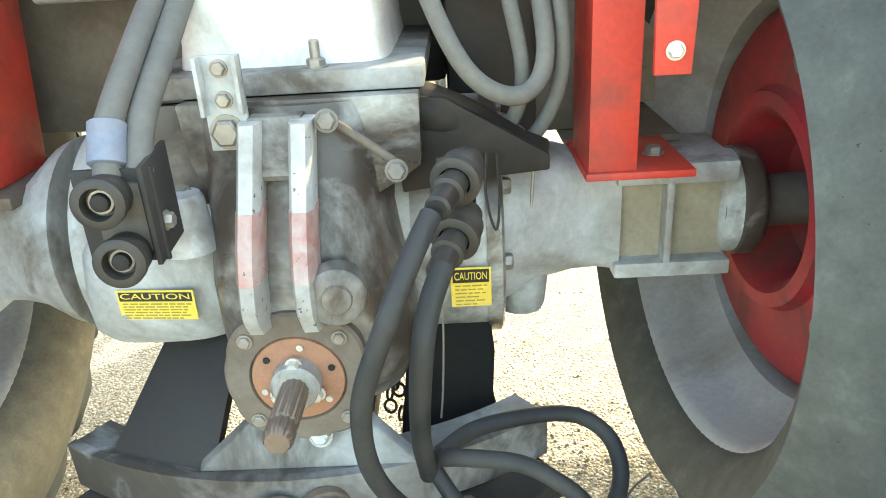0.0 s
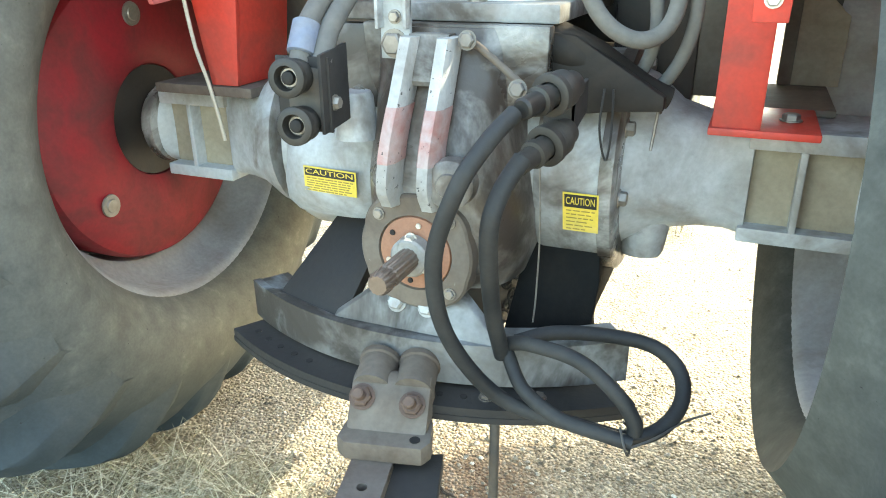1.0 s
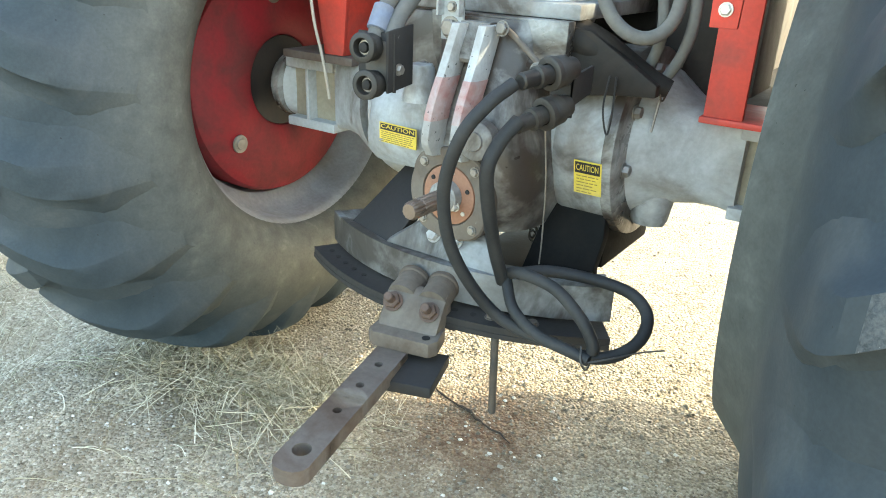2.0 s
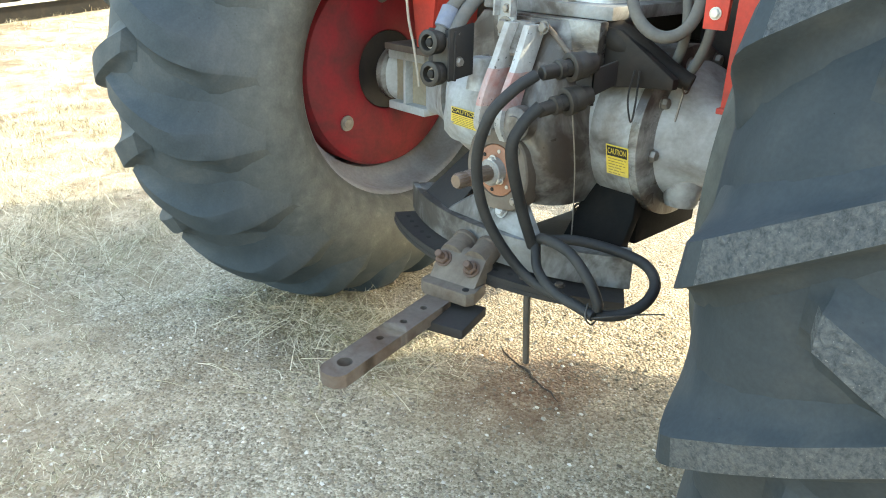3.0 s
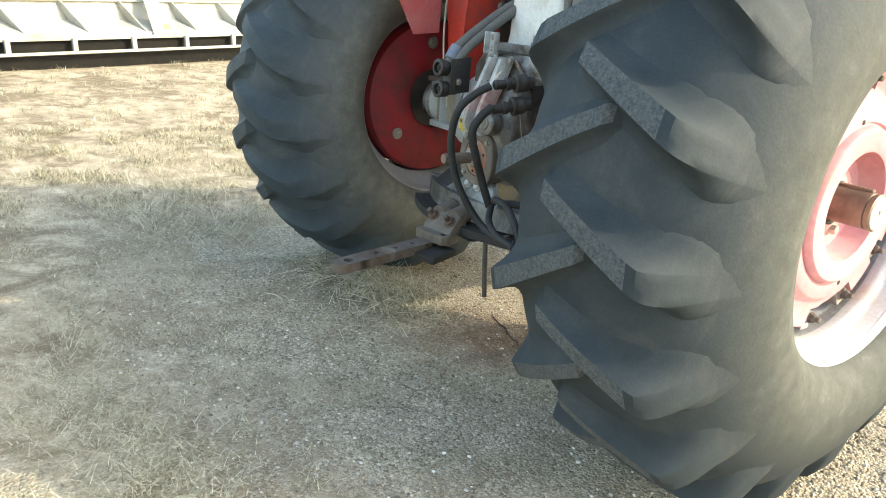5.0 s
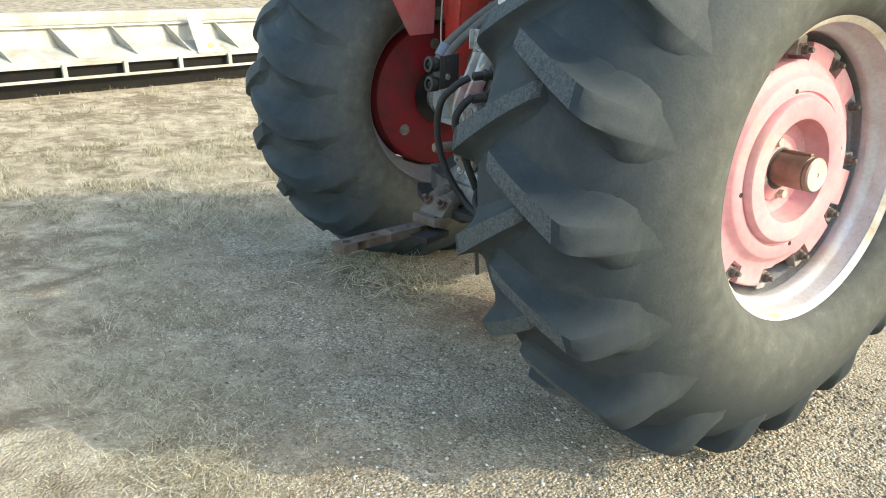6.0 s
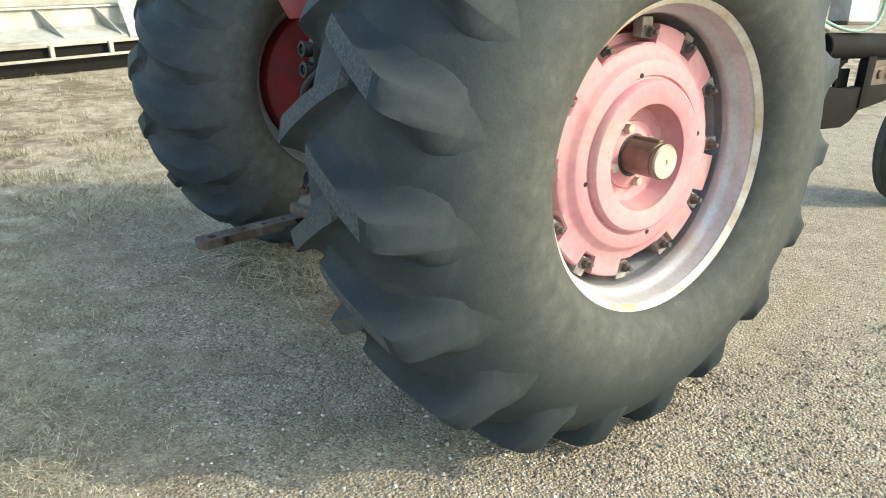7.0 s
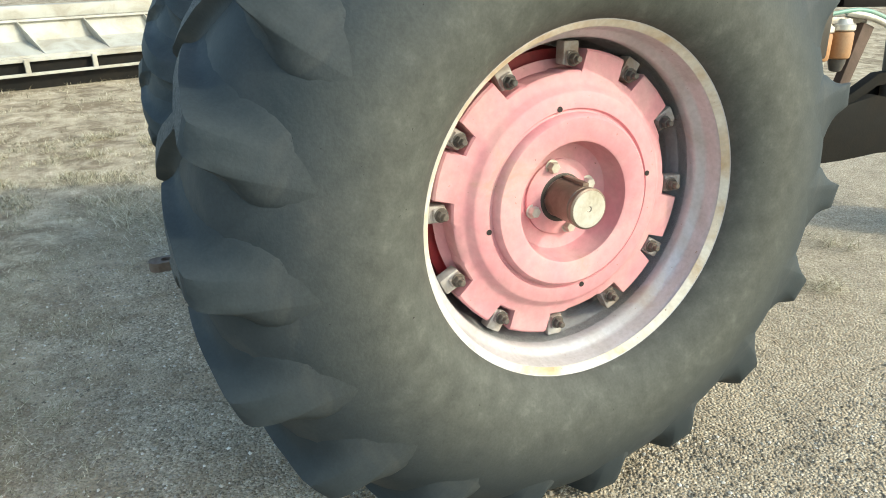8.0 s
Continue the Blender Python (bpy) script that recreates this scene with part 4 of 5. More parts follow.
part("foot_plate", box(-0.62, -0.372, -0.128, 0.105, 0.9315, 0.952, 0.003), RUSTY_STEEL, post_l, "dirt-brown foot plate")

# power take-off housing: a casting that bulges to the rear
def ring_at(z, cx, hx, yr, yf, p=3.0):
    return [(x, y, z) for x, y in rounded(cx, (yr + yf) / 2, hx, (yf - yr) / 2, p, 40)]


pto = part("pto_housing", loft([ring_at(0.655, 0.10, 0.09, -0.24, -0.02), ring_at(0.67, 0.10, 0.125, -0.29, 0.02), ring_at(0.72, 0.10, 0.14, -0.325, 0.05), ring_at(0.79, 0.10, 0.145, -0.335, 0.05),
                                ring_at(0.86, 0.095, 0.140, -0.335, 0.05), ring_at(0.94, 0.09, 0.130, -0.305, 0.05), ring_at(1.02, 0.09, 0.135, -0.275, 0.05), ring_at(1.095, 0.085, 0.15, -0.25, 0.05)]), GREASY, tractor, "grease-stained grey casting round the power take-off")
for pts in ([(0.060, -0.285, 1.085), (0.054, -0.318, 1.0), (0.050, -0.348, 0.93), (0.048, -0.362, 0.865), (0.048, -0.345, 0.83)],
            [(0.124, -0.290, 1.085), (0.120, -0.320, 1.0), (0.118, -0.350, 0.93), (0.118, -0.364, 0.87), (0.118, -0.345, 0.83)]):
    secs = []
    for p in smooth_path(pts, 5):
        secs.append([(p.x + a * 0.0145, p.y + b * 0.02, p.z) for a, b in ((-1, 1.6), (-1, -0.3), (-0.6, -0.95), (0.6, -0.95), (1, -0.3), (1, 1.6))])
    rib = part("rib", loft(secs), PALE_PAINT, pto, "worn white painted rib")
    a, b = smooth_path(pts, 5)[7], smooth_path(pts, 5)[12]
    secs = secs[6:13]
    secs = [[(x + (0.0012 if i in (4, 5) else -0.0012 if i in (0, 1) else 0), y - (0.0012 if i in (2, 3) else 0), z) for i, (x, y, z) in enumerate(s)] for s in secs]
    part("paint_band", loft(secs), FADED_BAND, pto, "faded pink paint on the rib")
secs = []
for z, y in ((1.088, -0.278), (1.06, -0.290), (1.035, -0.300), (1.020, -0.304), (1.012, -0.298)):
    secs.append([(x, y + 0.028 * b, z) for x, b in ((0.055, 1), (0.055, 0), (0.122, 0), (0.122, 1))])
part("rib_web", loft(secs), GREASY_GREY, pto, "stained grey web between the ribs")
part("round_cap", lathe([(0, 0.040), (0.03, 0.038), (0.034, 0.034), (0.036, 0.02), (0.040, 0.018), (0.040, 0.004)], 32, aim((0.152, -0.335, 0.876), (0.160, -0.40, 0.880))), GREASY, pto)
part("rear_plate", prism([(-0.05, -0.235, 1.10), (0.268, -0.235, 1.10), (0.266, -0.235, 1.005), (0.235, -0.24, 0.985), (0.19, -0.24, 0.96), (-0.02, -0.24, 0.97), (-0.04, -0.24, 1.02)], (0, 0.03, 0), 0.004), GREASY, tractor, "grease-stained cover plate")
part("cover_arm", tube([(0.145, -0.268, 1.085), (0.175, -0.270, 1.066), (0.205, -0.272, 1.044), (0.236, -0.268, 1.018)], 0.006, 12, 5), CLAMP_IRON, tractor, "greasy dark arm")
for x, z, r in ((0.155, 1.082, 0.012), (0.236, 1.014, 0.012), (-0.055, 0.985, 0.011)):
    part("cover_bolt", bolt_bm((x, -0.250 if x < 0.1 else -0.286, z), (0, -1, 0.1), r, r * 0.8), DULL_STEEL, tractor)
# flange, rust-red seal plate, collar and splined shaft
PTO = Vector((0.086, -0.345, 0.748))
BACKWARDS = Matrix.Translation(PTO) @ Matrix.Rotation(radians(90), 4, "X")   # lathe z runs to the rear
fl = part("pto_flange", lathe([(-0.05, 0.10), (-0.004, 0.10), (0.0, 0.096), (0.0, 0.066), (-0.006, 0.064), (-0.006, 0.02)], 64, BACKWARDS, lambda a, i: 1.0 + (0.07 * max(0, math.cos(4 * a + math.pi)) if i in (0, 1, 2) else 0)), CLAMP_IRON, tractor, "dirty round flange")
part("seal_plate", lathe([(-0.006, 0.0635), (-0.001, 0.062), (0.0, 0.058), (0.001, 0.03), (0.012, 0.030), (0.012, 0.017)], 64, BACKWARDS), SEAL_RUST, fl, "rust-red round seal plate")
part("collar", lathe([(0.0, 0.034), (0.022, 0.033), (0.026, 0.029), (0.026, 0.017)], 40, BACKWARDS), GREASY, fl)
part("pto_shaft", lathe([(-0.01, 0.0185), (0.098, 0.0185), (0.100, 0.0165), (0.106, 0.0165), (0.108, 0.0185), (0.126, 0.0185), (0.133, 0.015)], 84, BACKWARDS, lambda a, i: 1.0 + 0.03 * math.copysign(1, math.sin(14 * a))), SHAFT, fl, "oily brown splined power take-off shaft")
for k in range(4):
    a = radians(45 + 90 * k)
    p = PTO + Vector((0.088 * math.cos(a), -0.001, 0.088 * math.sin(a)))
    part("flange_bolt", bolt_bm(p, (0, -1, 0), 0.0085, 0.007), WORN_STEEL, fl)
for k in range(6):
    a = radians(20 + 60 * k)
    p = PTO + Vector((0.050 * math.cos(a), -0.001, 0.050 * math.sin(a)))
    part("plate_screw", lathe([(0, 0.005), (0.002, 0.0045), (0.002, 0.001)], 12, aim(p, p + Vector((0, -1, 0)))), BRIGHT if k % 2 else HOLE, fl)
for k in range(3):
    a = radians(90 + 120 * k)
    p = PTO + Vector((0.030 * math.cos(a), -0.012, 0.030 * math.sin(a)))
    part("collar_bolt", bolt_bm(p, (0, -1, 0), 0.009, 0.012), BRIGHT, fl)

# side covers with stickers
def sticker(cx, cy, cz, w, h, yaw, tilt, parent):
    m = pose(cx, cy, cz, 90 + tilt, 0, yaw)
    st = part("caution_sticker", box(-w / 2, w / 2, -h / 2, h / 2, -0.0008, 0.0006, 0), YELLOW, parent, "yellow caution sticker with black heading", m)
    part("heading", box(-w / 2 + 0.003, w / 2 - 0.003, h / 2 - 0.026 * h / 0.07, h / 2 - 0.003, 0.0008, 0.0011, 0), INK, st)
    me = text_mesh("CAUTION", h * 0.27)
    me.materials.append(YELLOW)
    word = part("lettering", me, None, st, "the word CAUTION in yellow capitals", Matrix.Translation((0, h / 2 - 0.0145 * h / 0.07, 0.0016)))
    wide = max(v.co.x for v in me.vertices) - min(v.co.x for v in me.vertices)
    word.scale = ((w - 0.012) / wide, 1, 1)
    for i in range(6):
        z = h / 2 - 0.031 * h / 0.07 - i * 0.0068 * h / 0.07
        cut = (0.0, 0.006, 0.002, 0.010, 0.004, 0.016)[i]
        words, x, end = [], -w / 2 + 0.006, w / 2 - 0.006 - cut
        while x < end - 0.004:
            long = min((0.009, 0.015, 0.006, 0.012, 0.018)[(len(words) * 3 + i * 2) % 5], end - x)
            words.append(box(x, x + long, z - 0.0021, z, 0.0007, 0.0010, 0))
            x += long + 0.0022
        part("text_line", join(*words), FADED_INK, st)
    return st


left_cover = part("left_cover", loft([[(x, y, z) for x, y in rounded(cx, cy, hx, hy, 3.2, 36)] for z, cx, cy, hx, hy in
                                      ((0.738, -0.14, -0.10, 0.09, 0.085), (0.744, -0.14, -0.118, 0.112, 0.105), (0.765, -0.14, -0.124, 0.123, 0.116), (0.80, -0.14, -0.125, 0.125, 0.118), (0.88, -0.14, -0.12, 0.118, 0.112), (0.93, -0.14, -0.10, 0.10, 0.09), (0.945, -0.14, -0.08, 0.08, 0.06))]), GREY_PAINT, tractor, "rounded grey side cover")
part("coupler_backing", prism([(-0.17, -0.20, 0.95), (-0.02, -0.20, 0.95), (-0.02, -0.20, 1.095), (-0.12, -0.20, 1.095), (-0.17, -0.20, 1.04)], (0, 0.02, 0), 0.008), GREASY, tractor, "greasy plate behind the couplers")
part("filler_neck", lathe([(0, 0.040), (0.03, 0.034), (0.07, 0.030), (0.078, 0.026), (0.08, 0.01)], 28, Matrix.Translation((-0.055, -0.262, 0.912))), GREY_PAINT, left_cover)
sticker(-0.128, -0.2455, 0.819, 0.116, 0.047, -5.0, 0.0, left_cover)
right_cover = part("right_cover", along_x([(0.238, 0.10), (0.240, 0.196), (0.25, 0.199), (0.352, 0.199), (0.362, 0.193), (0.363, 0.10)], 64), GREASY_GREY, tractor, "grease-stained grey drum cover beside the power take-off")
sticker(0.324, -0.1975, 0.800, 0.060, 0.074, 0.0, 13.0, right_cover)
for a in (-100, -60, -20, 20, 200, 160):
    p = Vector((0.385, 0.172 * math.sin(radians(a)), AX + 0.172 * math.cos(radians(a))))
    part("joint_bolt", bolt_bm(p + Vector((-0.008, 0, 0)), (1, 0, 0), 0.013, 0.014), WORN_STEEL, right_axle)
part("drain_boss", lathe([(0, 0.05), (0.03, 0.046), (0.07, 0.040), (0.082, 0.034), (0.084, 0.01)], 28, aim((0.41, -0.06, 0.762), (0.412, -0.075, 0.65))), GREASY_GREY, right_axle)
part("joint_flange", along_x([(0.349, 0.15), (0.350, 0.203), (0.372, 0.203), (0.376, 0.197), (0.377, 0.15)], 64), GREASY, tractor, "greasy bolted joint of the axle")

# lift housing above, with its base plate and bracket
lift = part("lift_housing", loft([[(x, y, z) for x, y in rounded(0.075, 0.07, hx, hy, 9.0, 40)] for z, hx, hy in ((1.128, 0.150, 0.225), (1.16, 0.145, 0.222), (1.50, 0.135, 0.215), (1.51, 0.12, 0.20))]), WHITE_PAINT, tractor, "pale grey hydraulic lift housing")
part("base_plate", box(-0.115, 0.275, -0.205, 0.32, 1.100, 1.130, 0.006), GREASY_GREY, lift)
for x, h in ((0.13, 0.022), (-0.09, 0.012)):
    part("base_stud", bolt_bm((x, -0.175, 1.130), (0, 0, 1), 0.013, 0.012, h), WORN_STEEL, lift)
br = part("bracket", join(box(0.004, 0.056, -0.275, -0.267, 1.048, 1.166, 0.002), box(0.004, 0.010, -0.295, -0.269, 1.095, 1.166, 0.002), box(0.050, 0.056, -0.290, -0.269, 1.095, 1.166, 0.002)), GREY_PAINT, lift)
for z in (1.112, 1.150):
    part("bracket_bolt", bolt_bm((0.030, -0.275, z), (0, -1, 0), 0.009, 0.008), WORN_STEEL, br)
part("bracket_bolt", bolt_bm((0.028, -0.275, 1.072), (0, -1, 0), 0.018, 0.014), WORN_STEEL, br)
part("rocker_shaft", cyl((-0.33, 0.02, 1.24), (0.42, 0.02, 1.24), 0.022), GREY_PAINT, lift)
part("lift_link", join(cyl((-0.27, -0.02, 1.255), (-0.12, -0.02, 1.26), 0.013), cyl((-0.215, -0.02, 1.256), (-0.135, -0.02, 1.26), 0.022), cyl((-0.285, -0.02, 1.254), (-0.262, -0.02, 1.255), 0.020)), GREASY, lift)
part("control_rod", tube([(0.32, -0.10, 1.25), (0.40, -0.10, 1.25), (0.44, -0.08, 1.30), (0.45, -0.05, 1.45)], 0.010), BRIGHT, lift)

# quick couplers
def coupler(at, way, parent, plugged):
    at, way = Vector(at), Vector(way).normalized()
    m = aim(at - way * 0.05, at + way) @ Matrix.Diagonal((0.9, 0.9, 1, 1))
    c = part("coupler", lathe([(0.0, 0.022), (0.02, 0.024), (0.024, 0.030), (0.044, 0.031), (0.048, 0.028), (0.050, 0.033), (0.060, 0.033), (0.062, 0.030), (0.062, 0.021), (0.046, 0.019), (0.044, 0.010)], 36, m), COUPLER_IRON, parent, "dusty hydraulic quick coupler")
    if plugged:
        part("hose_end", lathe([(0.045, 0.0185), (0.075, 0.0185), (0.078, 0.022), (0.090, 0.022), (0.092, 0.0165), (0.125, 0.0165), (0.128, 0.013)], 24, m), COUPLER_IRON, c)
    else:
        part("socket", lathe([(0.044, 0.019), (0.045, 0.012), (0.056, 0.011), (0.058, 0.008), (0.058, 0.002)], 24, m), HOLE, c)
        for r in (0.0165,):
            part("socket_ring", lathe([(0.046, r), (0.050, r - 0.001), (0.050, r - 0.004), (0.046, r - 0.005)], 24, m, closed=True), WORN_STEEL, c)
    return c


LC = Vector((-0.081, -0.410, 0.997))
cl = part("coupler_bracket", join(prism([(-0.045, -0.39, 0.945), (-0.045, -0.39, 1.065), (-0.045, -0.31, 1.075), (-0.045, -0.31, 0.955)], (0.006, 0, 0), 0.001), prism([(-0.13, -0.375, 0.945), (-0.035, -0.375, 0.945), (-0.035, -0.375, 1.06), (-0.13, -0.375, 1.06)], (0, 0.006, 0), 0.001)), BLACK_IRON, tractor, "black steel coupler bracket")
part("web_block", prism([(-0.11, -0.36, 0.955), (-0.05, -0.36, 0.955), (-0.05, -0.36, 1.045), (-0.11, -0.36, 1.045)], (0, -0.02, 0), 0.008), DARK_IRON, cl)
coupler(LC + Vector((-0.002, 0, 0.036)), (0.10, -1, 0.05), cl, False)
coupler(LC + Vector((0.005, 0, -0.036)), (0.10, -1, 0.05), cl, False)
part("bracket_nut", bolt_bm((-0.037, -0.36, 0.99), (1, 0, 0), 0.010, 0.010), WORN_STEEL, cl)
RC = Vector((0.310, -0.372, 0.992))
cr = part("coupler_bracket", join(prism([(0.328, -0.33, 0.965), (0.328, -0.33, 1.02), (0.328, -0.25, 1.03), (0.328, -0.25, 0.98)], (0.006, 0, 0), 0.001), prism([(0.288, -0.33, 0.945), (0.334, -0.33, 0.945), (0.334, -0.33, 1.04), (0.288, -0.33, 1.04)], (0, 0.006, 0), 0.001)), BLACK_IRON, tractor, "black steel coupler bracket")
coupler(RC + Vector((0.002, 0, 0.035)), (-0.30, -1, -0.12), cr, True)
coupler(RC + Vector((-0.002, 0, -0.035)), (-0.30, -1, -0.20), cr, True)

# hydraulic hoses
HOSES = [
    ([(0.283, -0.453, 1.015), (0.262, -0.497, 0.985), (0.234, -0.534, 0.929), (0.198, -0.525, 0.82), (0.205, -0.490, 0.69), (0.271, -0.432, 0.566), (0.397, -0.415, 0.537), (0.462, -0.418, 0.538), (0.505, -0.385, 0.545),
      (0.526, -0.335, 0.565), (0.515, -0.290, 0.592), (0.470, -0.270, 0.615), (0.40, -0.285, 0.628), (0.32, -0.32, 0.635), (0.27, -0.365, 0.632)], 0.0121, RUBBER_HOSE),
    ([(0.293, -0.445, 0.954), (0.275, -0.478, 0.915), (0.264, -0.492, 0.858), (0.252, -0.435, 0.72), (0.255, -0.392, 0.62)], 0.0131, RUBBER_HOSE),
    ([(0.262, -0.380, 0.635), (0.30, -0.404, 0.655), (0.379, -0.418, 0.652), (0.44, -0.428, 0.615), (0.468, -0.428, 0.575), (0.470, -0.428, 0.555)], 0.0117, RUBBER_HOSE),
    ([(0.262, -0.390, 0.625), (0.30, -0.422, 0.585), (0.36, -0.434, 0.556), (0.43, -0.440, 0.550), (0.47, -0.440, 0.545)], 0.0113, RUBBER_HOSE),
]
for pts, r, mat in HOSES:
    part("hydraulic_hose", tube(pts, r, 14, 10), mat, tractor, "black rubber hydraulic hose, dusty and sagging")
part("wire_tie", join(tube([(0.450, -0.435, 0.565), (0.462, -0.456, 0.545), (0.466, -0.435, 0.522), (0.462, -0.405, 0.540), (0.452, -0.415, 0.562)], 0.002, 6, 4), tube([(0.462, -0.45, 0.54), (0.50, -0.42, 0.55), (0.535, -0.36, 0.548), (0.57, -0.33, 0.552)], 0.0018, 6, 4)), DARK_IRON, tractor)
for pts in ([(-0.086, -0.375, 1.05), (-0.088, -0.345, 1.10), (-0.075, -0.26, 1.175), (-0.065, -0.15, 1.25), (-0.06, 0.0, 1.33)],
            [(-0.055, -0.36, 1.05), (-0.058, -0.32, 1.10), (-0.045, -0.235, 1.175), (-0.035, -0.13, 1.25), (-0.03, 0.02, 1.33)]):
    part("riser_hose", tube(pts, 0.0165, 14, 8), GREY_HOSE, tractor, "grey dusty hydraulic hose")
part("hose_sleeve", lathe([(0, 0.019), (0.002, 0.022), (0.05, 0.022), (0.052, 0.019)], 20, aim((-0.087, -0.368, 1.062), (-0.088, -0.345, 1.10))), FOIL, tractor, "faded blue sleeve")
for pts, r in (([(0.22, -0.13, 1.40), (0.27, -0.17, 1.25), (0.33, -0.20, 1.12), (0.40, -0.19, 1.08), (0.44, -0.15, 1.13), (0.42, -0.1, 1.30), (0.40, -0.06, 1.5)], 0.013),
               ([(0.36, -0.08, 1.5), (0.385, -0.12, 1.25), (0.41, -0.13, 1.10), (0.39, -0.12, 1.02), (0.36, -0.1, 1.0)], 0.011),
               ([(0.42, -0.08, 1.5), (0.455, -0.12, 1.25), (0.465, -0.13, 1.10), (0.43, -0.12, 1.01), (0.38, -0.1, 0.985)], 0.011)):
    part("riser_hose", tube(pts, r, 12, 8), GREY_HOSE, tractor, "grey dusty hydraulic hose")
arm = part("release_lever", tube([(0.19, -0.150, 1.070), (0.25, -0.170, 1.068), (0.31, -0.172, 1.050), (0.36, -0.155, 1.022), (0.40, -0.14, 1.0), (0.44, -0.128, 0.985)], 0.046, 18, 6, lambda t: 1.0 - 0.62 * t), LEVER_GREASE, tractor, "greasy black lever arm")
part("lever_plate", prism([(0.225, -0.205, 1.095), (0.30, -0.205, 1.085), (0.44, -0.205, 1.0), (0.44, -0.205, 0.978), (0.36, -0.205, 0.972), (0.235, -0.205, 0.955)], (0, 0.022, 0), 0.004), LEVER_GREASE, arm)
part("lynch_ring", tube([(0.425 + 0.004, -0.128 + 0.016 * math.cos(a), 0.979 + 0.018 * math.sin(a)) for a in [k * math.pi / 6 for k in range(13)]], 0.0018, 6, 2), RUSTY_STEEL, tractor, "wire lynch pin ring")
part("lynch_pin", cyl((0.425, -0.13, 0.965), (0.42, -0.14, 0.90), 0.0025), WORN_STEEL, tractor)
part("tangled_wire", tube([(0.352, -0.215, 1.01), (0.350, -0.225, 0.95), (0.362, -0.222, 0.90), (0.368, -0.222, 0.94), (0.366, -0.218, 1.01)], 0.002, 6, 6), BLACK_IRON, tractor)
part("bare_wire", tube([(0.285, -0.33, 0.93), (0.283, -0.30, 0.80), (0.276, -0.28, 0.68), (0.27, -0.27, 0.62)], 0.0016, 6, 6), WORN_STEEL, tractor, "thin bare wire")
part("string", tube([(-0.47, -0.14, 1.45), (-0.50, -0.14, 1.2), (-0.49, -0.14, 1.05), (-0.47, -0.135, 0.96), (-0.455, -0.132, 0.88), (-0.45, -0.13, 0.84)], 0.004, 6, 6), STRING, tractor, "frayed pale string")

# swinging drawbar frame
ARC_C = Vector((0.044, 0.264))


def arc_strip(r0, r1, z0, z1, a0, a1, n=28):
    secs = []
    for i in range(n + 1):
        a = radians(a0 + (a1 - a0) * i / n)
        c, s = math.sin(a), -math.cos(a)
        secs.append([(ARC_C.x + r * c, ARC_C.y + r * s, z) for r, z in ((r0, z0), (r1, z0), (r1, z1), (r0, z1))])
    return bevelled(loft(secs), 0.002, 1)


frame_part = part("drawbar_frame", join(arc_strip(0.628, 0.643, 0.530, 0.606, -32.4, 37), arc_strip(0.57, 0.6275, 0.592, 0.603, -32.4, 37)), ARC_PAINT, tractor, "curved grey drawbar support")
part("slide_plate", arc_strip(0.60, 0.700, 0.506, 0.522, -31, 36), BLACK_IRON, frame_part, "black curved slide plate with holes")
part("lower_strip", arc_strip(0.684, 0.7015, 0.496, 0.507, -31, 36), BLACK_IRON, frame_part)
for a in (-27.5, -24, -20.5, -17, -13.5, 9, 12.5):
    c, s = math.sin(radians(a)), -math.cos(radians(a))
    part("hole", lathe([(0, 0.0065), (0.0012, 0.0065)], 14, Matrix.Translation((ARC_C.x + 0.667 * c, ARC_C.y + 0.667 * s, 0.5222))), HOLE, frame_part)
for x, y in ((0.225, -0.375), (0.305, -0.345)):
    part("frame_bolt", join(bolt_bm((x, y, 0.522), (0, 0, 1), 0.011, 0.008), bolt_bm((x, y, 0.506), (0, 0, -1), 0.011, 0.010)), DARK_IRON, frame_part)
part("gusset", prism([(0.035, -0.310, 0.690), (0.135, -0.310, 0.690), (0.240, -0.352, 0.604), (-0.075, -0.352, 0.604)], (0, 0.018, 0.008), 0.003), ARC_PAINT, frame_part, "grease-stained grey gusset plate")
for x in (0.045, 0.102):
    part("gusset_bolt", bolt_bm((x, -0.333, 0.646), (0, -1, 0.5), 0.014, 0.014), PALE_PAINT, frame_part)
part("strut", prism([(-0.035, -0.20, 0.735), (-0.155, -0.17, 0.735), (-0.225, -0.30, 0.600), (-0.055, -0.355, 0.600)], (0.0, 0.03, -0.01), 0.003), BLACK_IRON, frame_part, "black steel strut")
part("side_plate", prism([(0.222, -0.145, 0.715), (0.352, -0.145, 0.715), (0.358, -0.155, 0.66), (0.352, -0.18, 0.59), (0.365, -0.20, 0.53), (0.20, -0.25, 0.53)], (0.0, 0.03, 0.0), 0.003), OILY_BLACK, frame_part, "black steel side plate")
part("axle_mount", join(box(0.225, 0.345, -0.112, 0.16, 0.575, 0.725, 0.006), box(0.345, 0.385, 0.04, 0.12, 0.650, 0.715, 0.004)), OILY_BLACK, frame_part, "oily black mount under the axle")
part("under_bar", box(-0.03, 0.14, -0.38, 0.45, 0.46, 0.50, 0.004), BLACK_IRON, frame_part)

# drawbar with its clamp
DB = math.degrees(math.atan2(-0.267, 0.061))
db_m = Matrix.Translation((0.0877, -0.5236, 0.467)) @ Matrix.Rotation(radians(DB), 4, "Z") @ Matrix.Rotation(radians(1.5), 4, "Y")
drawbar = part("drawbar", holed_bar([(0.030, 0), (0.068, 0.0085), (0.084, 0.0085), (0.084, 0.0085), (0.039, 0), (0.066, 0.0165)], 0.066, 0.030), RUSTY_STEEL, tractor, "rusty flat drawbar with drilled holes", db_m)
